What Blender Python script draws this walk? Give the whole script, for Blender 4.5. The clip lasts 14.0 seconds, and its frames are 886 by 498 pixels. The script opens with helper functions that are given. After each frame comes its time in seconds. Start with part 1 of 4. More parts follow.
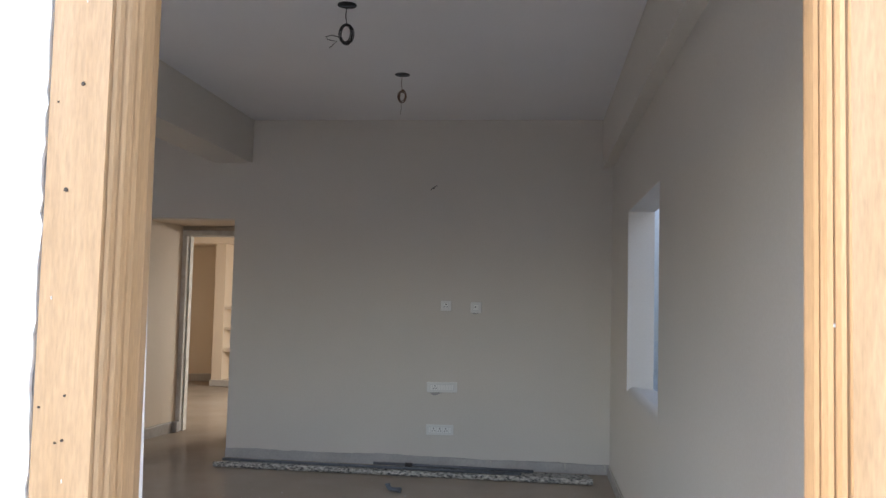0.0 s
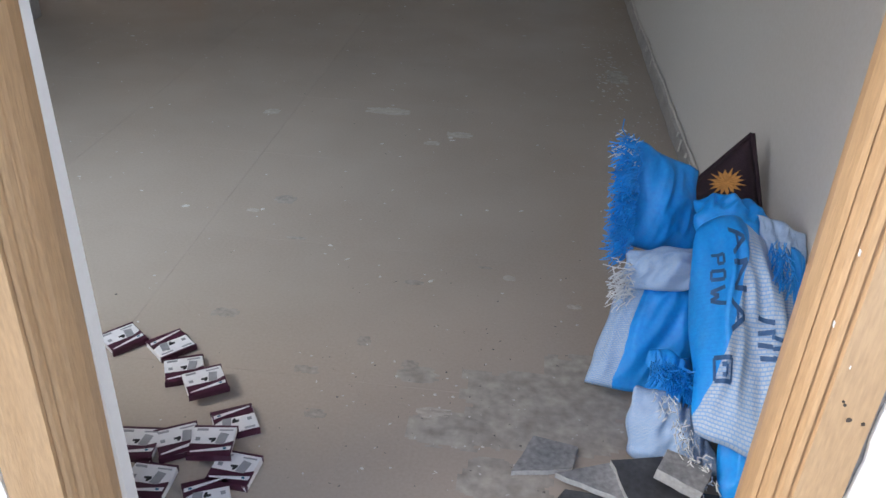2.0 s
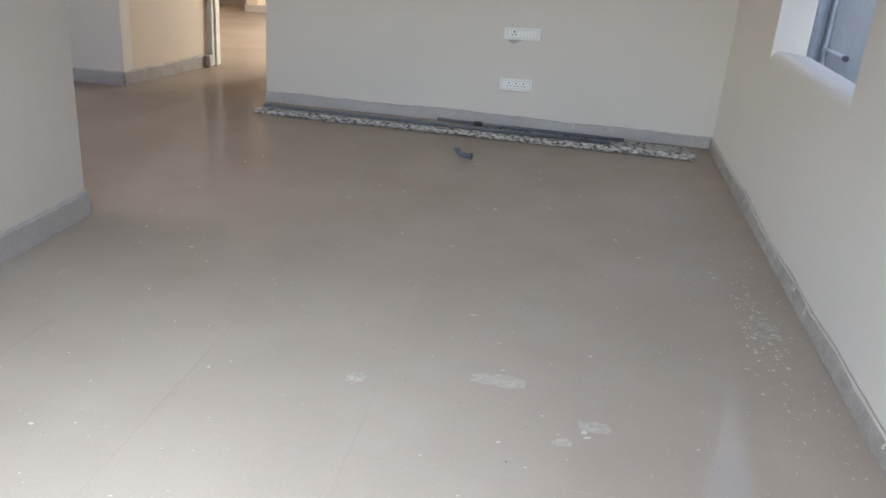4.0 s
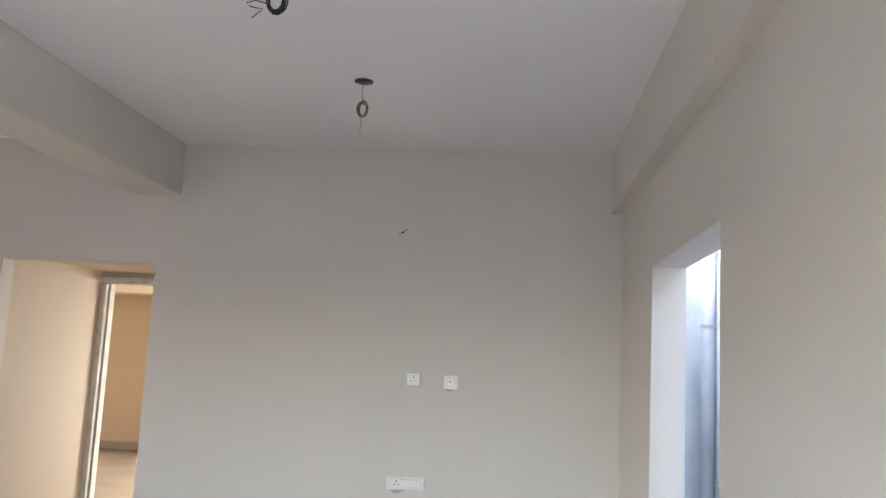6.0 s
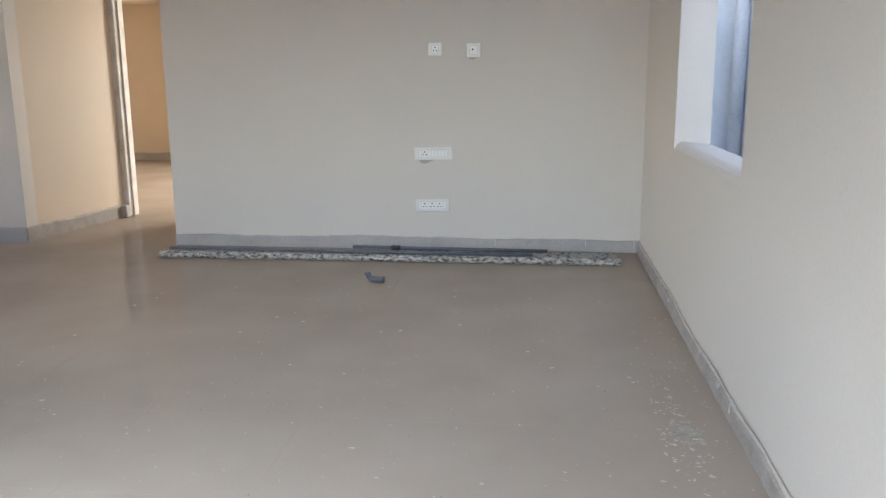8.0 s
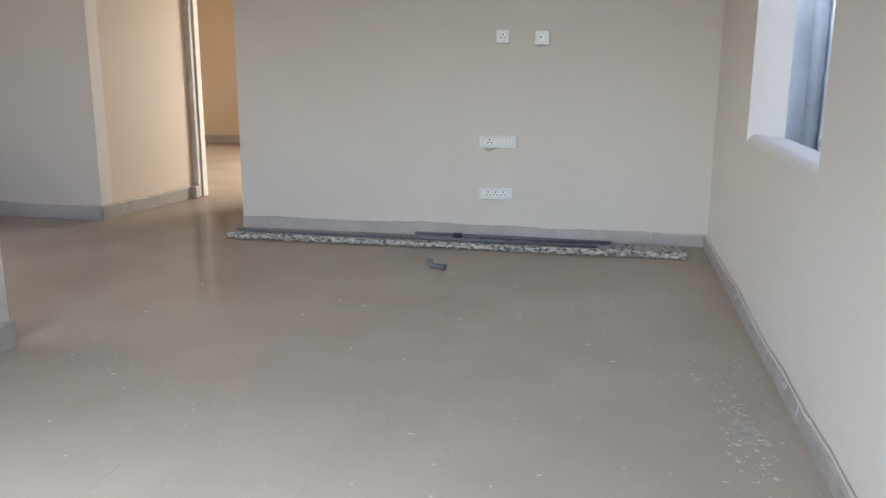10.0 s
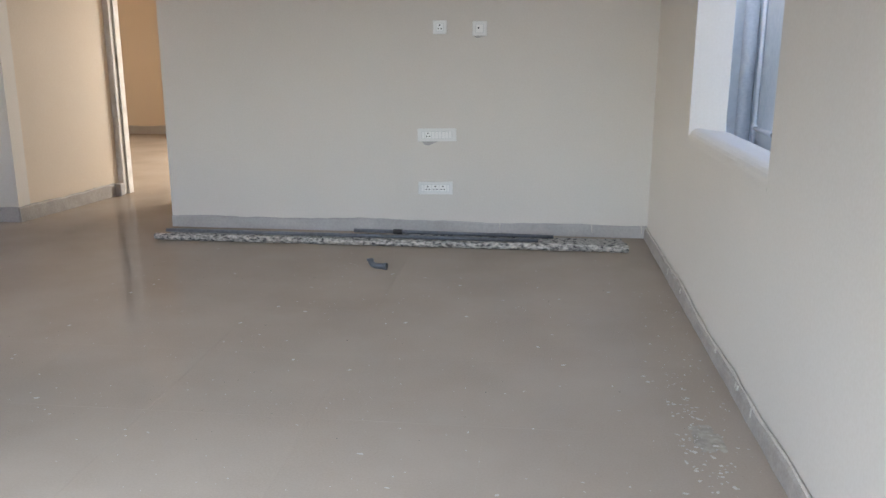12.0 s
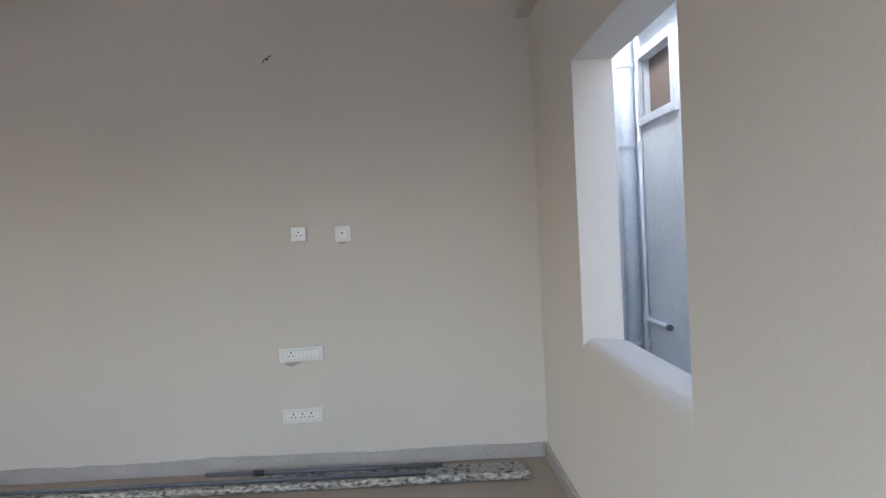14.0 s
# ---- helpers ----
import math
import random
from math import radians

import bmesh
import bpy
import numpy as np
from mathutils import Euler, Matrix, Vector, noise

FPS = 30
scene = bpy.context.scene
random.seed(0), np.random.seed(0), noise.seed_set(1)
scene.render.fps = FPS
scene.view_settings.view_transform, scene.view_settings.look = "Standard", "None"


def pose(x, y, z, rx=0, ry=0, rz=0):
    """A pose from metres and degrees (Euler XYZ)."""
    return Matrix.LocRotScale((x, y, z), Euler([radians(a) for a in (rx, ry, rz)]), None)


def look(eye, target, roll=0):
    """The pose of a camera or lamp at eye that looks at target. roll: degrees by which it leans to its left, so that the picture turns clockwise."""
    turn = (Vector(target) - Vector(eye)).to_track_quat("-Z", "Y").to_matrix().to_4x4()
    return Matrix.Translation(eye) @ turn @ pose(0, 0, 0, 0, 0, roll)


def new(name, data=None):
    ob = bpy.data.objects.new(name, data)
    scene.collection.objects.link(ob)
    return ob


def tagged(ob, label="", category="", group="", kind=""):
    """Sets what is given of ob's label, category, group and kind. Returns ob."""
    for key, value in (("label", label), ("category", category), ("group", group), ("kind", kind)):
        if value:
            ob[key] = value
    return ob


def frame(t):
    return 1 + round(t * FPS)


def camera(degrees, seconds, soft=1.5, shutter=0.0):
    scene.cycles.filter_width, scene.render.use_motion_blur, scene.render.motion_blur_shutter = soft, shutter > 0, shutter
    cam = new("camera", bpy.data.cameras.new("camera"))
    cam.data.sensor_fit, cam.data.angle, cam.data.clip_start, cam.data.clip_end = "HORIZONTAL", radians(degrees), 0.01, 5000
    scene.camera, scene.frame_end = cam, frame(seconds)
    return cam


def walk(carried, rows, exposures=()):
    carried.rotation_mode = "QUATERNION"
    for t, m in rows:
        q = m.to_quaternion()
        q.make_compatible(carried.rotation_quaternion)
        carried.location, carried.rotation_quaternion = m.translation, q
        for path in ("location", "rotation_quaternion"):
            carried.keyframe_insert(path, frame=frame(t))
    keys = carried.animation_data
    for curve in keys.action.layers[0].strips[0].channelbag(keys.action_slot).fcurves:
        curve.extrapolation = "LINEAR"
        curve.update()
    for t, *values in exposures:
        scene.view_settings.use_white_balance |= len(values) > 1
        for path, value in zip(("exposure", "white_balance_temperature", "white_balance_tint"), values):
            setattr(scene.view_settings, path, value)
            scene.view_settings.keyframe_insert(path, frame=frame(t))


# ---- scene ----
cam = camera(56.6, 14.0)
PATH = [
    (0, (0.051, 0.317, 1.425), (-0.177, 2.3, 1.549), 1.4),
    (0.5, (0.057, 0.34, 1.364), (-0.157, 2.323, 1.223), 1.4),
    (0.7, (0.08, 0.362, 1.34), (-0.14, 2.336, 1.111), 2.0),
    (1, (0.081, 0.381, 1.307), (-0.118, 2.334, 0.92), 1.5),
    (1.2, (0.088, 0.404, 1.283), (-0.099, 2.326, 0.761), 1.6),
    (1.4, (0.097, 0.44, 1.252), (-0.081, 2.3, 0.539), 1.2),
    (1.5, (0.095, 0.453, 1.242), (-0.079, 2.283, 0.454), 1.5),
    (2, (0.05, 0.612, 1.202), (-0.098, 2.338, 0.202), 3.0),
    (2.2, (0.016, 0.70, 1.207), (-0.125, 2.434, 0.221), 3.3),
    (4.3, (-0.376, 1.51, 1.433), (-0.681, 3.395, 0.839), 4.4),
    (4.5, (-0.368, 1.576, 1.456), (-0.726, 3.496, 1.024), 4.3),
    (5, (-0.265, 1.659, 1.449), (-0.752, 3.598, 1.49), 5.2),
    (5.5, (-0.2, 1.653, 1.506), (-0.609, 3.598, 1.723), 4.4),
    (6, (-0.051, 1.681, 1.525), (-0.229, 3.655, 1.79), 2.9),
    (6.5, (0.033, 1.705, 1.494), (-0.031, 3.688, 1.75), 2.0),
    (7, (0.034, 1.714, 1.431), (0.022, 3.714, 1.443), -0.3),
    (7.5, (-0.005, 1.719, 1.279), (-0.125, 3.689, 0.954), -2.5),
    (8, (-0.023, 1.742, 1.202), (-0.249, 3.686, 0.79), -0.4),
    (8.2, (-0.02, 1.747, 1.2), (-0.279, 3.686, 0.787), -0.4),
    (10.3, (-0.034, 1.747, 1.206), (-0.406, 3.66, 0.756), 0.3),
    (10.5, (-0.029, 1.763, 1.206), (-0.358, 3.681, 0.746), 0.4),
    (11, (-0.047, 1.819, 1.219), (-0.299, 3.74, 0.722), -0.5),
    (11.5, (-0.094, 1.845, 1.242), (-0.326, 3.768, 0.744), -0.2),
    (12, (-0.1, 1.875, 1.261), (-0.31, 3.805, 0.781), 0.1),
    (12.5, (-0.069, 2.025, 1.257), (-0.292, 3.97, 0.847), -0.1),
    (13, (-0.012, 2.221, 1.299), (-0.21, 4.194, 1.039), -1.3),
    (13.5, (0.015, 2.398, 1.337), (-0.054, 4.391, 1.182), -3.0),
    (14, (0.001, 2.577, 1.365), (0.048, 4.576, 1.318), -2.7),
]
EXPOSURES = [(t, e, 6350, 10) for t, e in ((0.0, -0.2), (0.5, -0.35), (1.0, -0.25), (1.5, -0.35), (2.2, -0.8), (4.3, 0.7), (5.0, 0.3), (5.5, 0.78), (6.0, 1.0), (7.0, 0.95), (7.5, 0.75), (8.0, 0.8), (11.0, 0.8), (12.0, 0.75), (12.5, 0.65), (13.0, 0.5), (13.5, 0.4), (14.0, 0.6))]
walk(cam, [(t, look(eye, target, roll)) for t, eye, target, roll in PATH], EXPOSURES)

# ---- world, sun, large lights ----
world = bpy.data.worlds.new("sky")
scene.world = world
world.use_nodes = True
wn, wl = world.node_tree.nodes, world.node_tree.links
sky = wn.new("ShaderNodeTexSky")
sky.sky_type, sky.sun_disc = "NISHITA", False
sky.sun_elevation, sky.sun_rotation = radians(47), radians(253)
sky.air_density, sky.dust_density = 1.0, 2.4
wn["Background"].inputs["Strength"].default_value = 0.68
wl.new(sky.outputs[0], wn["Background"].inputs["Color"])

sun = new("sun", bpy.data.lights.new("sun", "SUN"))
sun.data.energy, sun.data.angle, sun.data.color = 2.0, radians(25), (1.0, 0.96, 0.9)
sun.matrix_world = look((-7.0, -2.2, 8.0), (0, 0, 0))


def area_lamp(name, eye, target, width, height, watts, colour):
    """An area lamp out of view: an unseen window's sky light, or added fill."""
    data = bpy.data.lights.new(name, "AREA")
    data.shape, data.size, data.size_y, data.energy, data.color = "RECTANGLE", width, height, watts, colour
    ob = new(name, data)
    ob.matrix_world = look(eye, target)
    return ob


# faint added fill on the dining side, where no window is known
area_lamp("dining_fill_light", (-5.93, 4.2, 1.45), (0, 4.2, 1.2), 2.2, 1.3, 0.15, (0.9, 0.95, 1.0))
# no front window is known; added fill, aimed low so wall tops stay darker
area_lamp("front_fill_light", (-1.62, 1.50, 1.40), (-0.1, 5.8, -2.5), 1.2, 1.35, 28, (0.76, 0.88, 1.0)).data.spread = radians(98)
area_lamp("bedroom_window_light", (-1.58, 11.0, 1.45), (-3.6, 11.0, -0.5), 1.6, 1.2, 125, (1.0, 0.93, 0.82))
# fill for the passage, lit from the right; no window opens behind this lamp
area_lamp("side_room_fill_light", (0.62, 8.0, 1.35), (-3.7, 8.2, 1.1), 0.8, 1.2, 3.6, (1.0, 0.95, 0.88))

# ---- materials ----


def material(name, colour, rough=0.6, metal=0.0, var=0.06, scale=3.0, fine=60.0, bump=0.05, tint=None, spec=0.5, stretch=(1, 1, 1), rand=0.0):
    """A surface with a broad and a fine variation of its colour, uneven gloss and a fine relief, in metres."""
    m = bpy.data.materials.new(name)
    m.use_nodes = True
    n, l = m.node_tree.nodes, m.node_tree.links
    b = n["Principled BSDF"]
    b.inputs["Metallic"].default_value = metal
    b.inputs["Specular IOR Level"].default_value = spec
    geo = n.new("ShaderNodeNewGeometry")
    mp = n.new("ShaderNodeMapping")
    mp.inputs["Scale"].default_value = stretch
    l.new(geo.outputs["Position"], mp.inputs["Vector"])
    big, small = n.new("ShaderNodeTexNoise"), n.new("ShaderNodeTexNoise")
    big.inputs["Scale"].default_value, big.inputs["Detail"].default_value = scale, 4
    small.inputs["Scale"].default_value, small.inputs["Detail"].default_value = fine, 3
    for t in (big, small):
        l.new(mp.outputs[0], t.inputs["Vector"])
    ramp = n.new("ShaderNodeValToRGB")
    other = tint or [c * (1 - 2.2 * var) for c in colour]
    ramp.color_ramp.elements[0].position, ramp.color_ramp.elements[1].position = 0.3, 0.7
    ramp.color_ramp.elements[0].color, ramp.color_ramp.elements[1].color = (*other, 1), (*colour, 1)
    l.new(big.outputs["Fac"], ramp.inputs[0])
    mix = n.new("ShaderNodeMix")
    mix.data_type, mix.blend_type = "RGBA", "OVERLAY"
    mix.inputs[0].default_value = min(1, var * 5)
    l.new(ramp.outputs[0], mix.inputs[6])
    l.new(small.outputs["Fac"], mix.inputs[7])
    out = mix.outputs[2]
    if rand:
        info, mul = n.new("ShaderNodeObjectInfo"), n.new("ShaderNodeHueSaturation")
        rng = n.new("ShaderNodeMapRange")
        rng.inputs["To Min"].default_value, rng.inputs["To Max"].default_value = 1 - rand, 1 + rand
        l.new(info.outputs["Random"], rng.inputs["Value"])
        l.new(rng.outputs[0], mul.inputs["Value"])
        l.new(out, mul.inputs["Color"])
        out = mul.outputs[0]
    l.new(out, b.inputs["Base Color"])
    rr = n.new("ShaderNodeMapRange")
    rr.inputs["To Min"].default_value, rr.inputs["To Max"].default_value = max(0.02, rough * 0.85), min(1, rough * 1.15)
    l.new(big.outputs["Fac"], rr.inputs["Value"])
    l.new(rr.outputs[0], b.inputs["Roughness"])
    if bump:
        bp = n.new("ShaderNodeBump")
        bp.inputs["Strength"].default_value, bp.inputs["Distance"].default_value = bump, 0.01
        l.new(small.outputs["Fac"], bp.inputs["Height"])
        l.new(bp.outputs[0], b.inputs["Normal"])
    return m


M_WALL = material("cream_wall_paint", (0.648, 0.602, 0.542), 0.62, var=0.02, scale=1.1, fine=90, bump=0.05)
M_CEIL = material("white_ceiling_paint", (0.82, 0.80, 0.81), 0.8, var=0.02, scale=0.9, fine=70, bump=0.04)
M_WHITE = material("white_exterior_paint", (0.85, 0.85, 0.84), 0.75, var=0.03, scale=2.0, fine=60, bump=0.12)
M_BLUE = material("blue_grey_wash_wall", (0.77, 0.815, 0.84), 0.8, var=0.06, scale=2.2, fine=24, bump=0.15, tint=(0.66, 0.71, 0.745))
M_PVC_W = material("white_painted_pipe", (0.78, 0.79, 0.8), 0.45, var=0.04, scale=4, fine=40)
M_PVC_B = material("blue_grey_painted_pipe", (0.68, 0.71, 0.74), 0.5, var=0.06, scale=3, fine=40, tint=(0.52, 0.56, 0.6))
M_VENT = material("brown_room_shade", (0.15, 0.12, 0.10), 0.8, var=0.05)
M_SKIRT = material("grey_cement_skirting", (0.43, 0.405, 0.385), 0.6, var=0.035, scale=5, fine=60, bump=0.1, tint=(0.36, 0.34, 0.325))
M_SKIRT_P = material("paint_smeared_skirting", (0.39, 0.355, 0.32), 0.6, var=0.05, scale=11, fine=80, bump=0.15, tint=(0.29, 0.265, 0.24))
M_SPLASH = material("cream_paint_splash", (0.58, 0.54, 0.48), 0.6, var=0.05, scale=6, fine=80)
M_WOOD = material("honey_varnished_teak", (0.53, 0.355, 0.20), 0.5, var=0.05, scale=7, fine=120, bump=0.10, tint=(0.45, 0.285, 0.145), stretch=(2.2, 2.2, 0.30))
M_WOOD_D = material("dark_knot", (0.06, 0.045, 0.035), 0.7, var=0.1)
M_PLASTIC = material("white_switch_plastic", (0.88, 0.87, 0.84), 0.25, var=0.01, fine=20, bump=0)
M_PLATE = material("grey_white_plate_plastic", (0.76, 0.75, 0.72), 0.3, var=0.01, fine=20, bump=0)
M_INSET = material("grey_inset_plastic", (0.66, 0.66, 0.64), 0.35, var=0.01, fine=20, bump=0)
M_DARK = material("black_hole_shade_and_print", (0.02, 0.02, 0.02), 0.6, var=0.02, bump=0)
M_WIRE = material("black_cable_sheath", (0.025, 0.022, 0.022), 0.45, var=0.05, bump=0)
M_WIRE_R = material("copper_and_brown_cable", (0.16, 0.09, 0.05), 0.45, var=0.08, bump=0)
M_CONDUIT = material("dark_grey_conduit", (0.13, 0.14, 0.16), 0.42, var=0.1, scale=8, fine=50)
M_CEMENT = material("whitewashed_cement_door_frame", (0.80, 0.78, 0.74), 0.7, var=0.06, scale=9, fine=60, bump=0.15, tint=(0.64, 0.60, 0.55))
M_SLAB = material("dark_slate_slab", (0.075, 0.078, 0.082), 0.5, var=0.12, scale=9, fine=90, bump=0.25, tint=(0.03, 0.03, 0.033))
M_SLAB_G = material("grey_slab_dusty", (0.30, 0.29, 0.28), 0.7, var=0.12, scale=12, fine=90, bump=0.2, tint=(0.17, 0.17, 0.17))
M_EDGE = material("sawn_grey_stone_edge", (0.42, 0.41, 0.39), 0.75, var=0.08, scale=20, fine=120, bump=0.2)
M_CARTON = material("white_carton", (0.72, 0.70, 0.70), 0.45, var=0.03, scale=12, fine=80, bump=0)
M_MAROON = material("maroon_carton_print", (0.06, 0.012, 0.03), 0.4, var=0.08, scale=20, bump=0)
M_TEAL = material("teal_carton_print", (0.03, 0.16, 0.24), 0.4, var=0.05, scale=20, bump=0)
M_GREYP = material("grey_carton_picture", (0.30, 0.30, 0.31), 0.4, var=0.05, scale=20, bump=0)
M_CHIP = material("dried_plaster_crumb", (0.54, 0.505, 0.465), 0.85, var=0.06, scale=30, bump=0)
M_SMEAR = material("spilt_cement_crust", (0.385, 0.345, 0.293), 0.8, var=0.1, scale=14, fine=40, bump=0.10, tint=(0.27, 0.24, 0.205))
M_SCUFF = material("dark_floor_scuff", (0.28, 0.245, 0.21), 0.85, var=0.12, scale=30, fine=60, bump=0.05, tint=(0.33, 0.29, 0.245))
M_PALE = material("pale_dried_splash", (0.42, 0.37, 0.32), 0.8, var=0.06, scale=25, fine=60, bump=0.05, tint=(0.375, 0.325, 0.275))
M_DIRT = material("dark_grit", (0.15, 0.13, 0.115), 0.85, var=0.1, scale=30, bump=0)
M_GROUT = material("dusty_grout", (0.39, 0.34, 0.285), 0.8, var=0.05)
M_ROOM = material("warm_beige_wall_paint", (0.70, 0.59, 0.465), 0.65, var=0.02, scale=1.2, fine=80, bump=0.05)
M_GROUND = material("concrete_ground", (0.36, 0.35, 0.33), 0.85, var=0.1, scale=0.6, fine=12, bump=0.2)
M_CUSHION = material("dark_maroon_cloth", (0.030, 0.012, 0.018), 0.8, var=0.1, scale=25, fine=200, bump=0.2)
M_SUN = material("orange_cloth_print", (0.62, 0.27, 0.06), 0.75, var=0.08, scale=60, fine=200, bump=0.1)
M_FRAY_B = material("blue_frayed_thread", (0.01, 0.29, 0.78), 0.5, var=0.1, scale=30, bump=0)
M_FRAY_W = material("pale_frayed_thread", (0.72, 0.71, 0.68), 0.55, var=0.05, scale=30, bump=0)
M_PRINT = material("faded_black_print", (0.03, 0.10, 0.24), 0.6, var=0.1, scale=40, bump=0)


def floor_material():
    """Beige vitrified tile, half dulled by dust, with cement smears and grit."""
    m = material("dusty_beige_floor_tile", (0.385, 0.322, 0.266), 0.3, var=0.03, scale=1.3, fine=140, bump=0.0, tint=(0.355, 0.295, 0.243), rand=0.008)
    n, l = m.node_tree.nodes, m.node_tree.links
    b = n["Principled BSDF"]
    base = b.inputs["Base Color"].links[0].from_socket
    geo = n.new("ShaderNodeNewGeometry")

    def mask(scale, low, high, detail=6, rough=0.6, distort=0.0):
        t, r = n.new("ShaderNodeTexNoise"), n.new("ShaderNodeMapRange")
        t.inputs["Scale"].default_value, t.inputs["Detail"].default_value, t.inputs["Roughness"].default_value = scale, detail, rough
        t.inputs["Distortion"].default_value = distort
        r.inputs["From Min"].default_value, r.inputs["From Max"].default_value = low, high
        l.new(geo.outputs["Position"], t.inputs["Vector"])
        l.new(t.outputs["Fac"], r.inputs["Value"])
        return r.outputs[0]

    dust, smear, grit = mask(1.6, 0.35, 0.72, 5, 0.55), mask(7.0, 0.52, 0.90, 8, 0.7, 0.6), mask(16.0, 0.68, 0.76, 8, 0.75, 0.4)
    last = base
    for m_, colour, most in ((dust, (0.405, 0.35, 0.295), 0.6), (smear, (0.42, 0.38, 0.33), 0.13), (grit, (0.2, 0.18, 0.165), 0.4)):
        k, mix = n.new("ShaderNodeMath"), n.new("ShaderNodeMix")
        k.operation, mix.data_type = "MULTIPLY", "RGBA"
        k.inputs[1].default_value = most
        l.new(m_, k.inputs[0])
        l.new(k.outputs[0], mix.inputs[0])
        l.new(last, mix.inputs[6])
        mix.inputs[7].default_value = (*colour, 1)
        last = mix.outputs[2]
    l.new(last, b.inputs["Base Color"])
    rr, add = n.new("ShaderNodeMapRange"), n.new("ShaderNodeMath")
    rr.inputs["To Min"].default_value, rr.inputs["To Max"].default_value = 0.02, 0.06
    l.new(dust, rr.inputs["Value"])
    add.operation = "MULTIPLY_ADD"
    add.inputs[1].default_value = 0.05
    l.new(smear, add.inputs[0])
    l.new(rr.outputs[0], add.inputs[2])
    l.new(add.outputs[0], b.inputs["Roughness"])
    # a film of dust lies over the polish and takes most of its sheen
    film, over, cover = n.new("ShaderNodeBsdfDiffuse"), n.new("ShaderNodeMixShader"), n.new("ShaderNodeMapRange")
    cover.inputs["To Min"].default_value, cover.inputs["To Max"].default_value = 0.60, 0.84
    l.new(dust, cover.inputs["Value"])
    l.new(last, film.inputs["Color"])
    l.new(cover.outputs[0], over.inputs[0])
    l.new(b.outputs[0], over.inputs[1])
    l.new(film.outputs[0], over.inputs[2])
    l.new(over.outputs[0], n["Material Output"].inputs["Surface"])
    return m


M_TILE = floor_material()


def sack_material(name, split, flip, slope=0.0):
    """Woven plastic: a blue field and a pale one, meeting along a line across the sack, with a fine weave."""
    m = material(name, (0.010, 0.30, 0.80), 0.5, var=0.06, scale=9, fine=120, bump=0.0)
    n, l = m.node_tree.nodes, m.node_tree.links
    b = n["Principled BSDF"]
    uv, sep = n.new("ShaderNodeUVMap"), n.new("ShaderNodeSeparateXYZ")
    uv.uv_map = "UVMap"
    l.new(uv.outputs[0], sep.inputs[0])
    wob, mad = n.new("ShaderNodeTexNoise"), n.new("ShaderNodeMath")
    wob.inputs["Scale"].default_value = 2.5
    l.new(uv.outputs[0], wob.inputs["Vector"])
    mad.operation = "MULTIPLY_ADD"
    mad.inputs[1].default_value = 0.14
    l.new(wob.outputs["Fac"], mad.inputs[0])
    lean = n.new("ShaderNodeMath")
    lean.operation = "MULTIPLY_ADD"
    lean.inputs[1].default_value = slope
    l.new(sep.outputs["Y"], lean.inputs[0])
    l.new(sep.outputs["X"], lean.inputs[2])
    l.new(lean.outputs[0], mad.inputs[2])
    step = n.new("ShaderNodeMath")
    step.operation = "LESS_THAN" if flip else "GREATER_THAN"
    step.inputs[1].default_value = split + 0.07
    l.new(mad.outputs[0], step.inputs[0])
    weave = n.new("ShaderNodeTexBrick")
    weave.inputs["Scale"].default_value = 15
    weave.inputs["Color1"].default_value, weave.inputs["Color2"].default_value = (0.50, 0.56, 0.63, 1), (0.38, 0.46, 0.57, 1)
    weave.inputs["Mortar"].default_value, weave.inputs["Mortar Size"].default_value = (0.22, 0.38, 0.62, 1), 0.045
    l.new(uv.outputs[0], weave.inputs["Vector"])
    dust, mixd = n.new("ShaderNodeTexNoise"), n.new("ShaderNodeMix")
    dust.inputs["Scale"].default_value, dust.inputs["Detail"].default_value = 5, 6
    l.new(uv.outputs[0], dust.inputs["Vector"])
    rng = n.new("ShaderNodeMapRange")
    rng.inputs["From Min"].default_value, rng.inputs["From Max"].default_value, rng.inputs["To Max"].default_value = 0.5, 0.8, 0.10
    l.new(dust.outputs["Fac"], rng.inputs["Value"])
    mix = n.new("ShaderNodeMix")
    mix.data_type = mixd.data_type = "RGBA"
    l.new(step.outputs[0], mix.inputs[0])
    base = b.inputs["Base Color"].links[0].from_socket
    l.new(base, mix.inputs[6])
    l.new(weave.outputs["Color"], mix.inputs[7])
    l.new(rng.outputs[0], mixd.inputs[0])
    l.new(mix.outputs[2], mixd.inputs[6])
    mixd.inputs[7].default_value = (0.45, 0.5, 0.56, 1)
    l.new(mixd.outputs[2], b.inputs["Base Color"])
    bp = n.new("ShaderNodeBump")
    bp.inputs["Strength"].default_value, bp.inputs["Distance"].default_value = 0.25, 0.004
    l.new(weave.outputs["Fac"], bp.inputs["Height"])
    l.new(bp.outputs[0], b.inputs["Normal"])
    return m


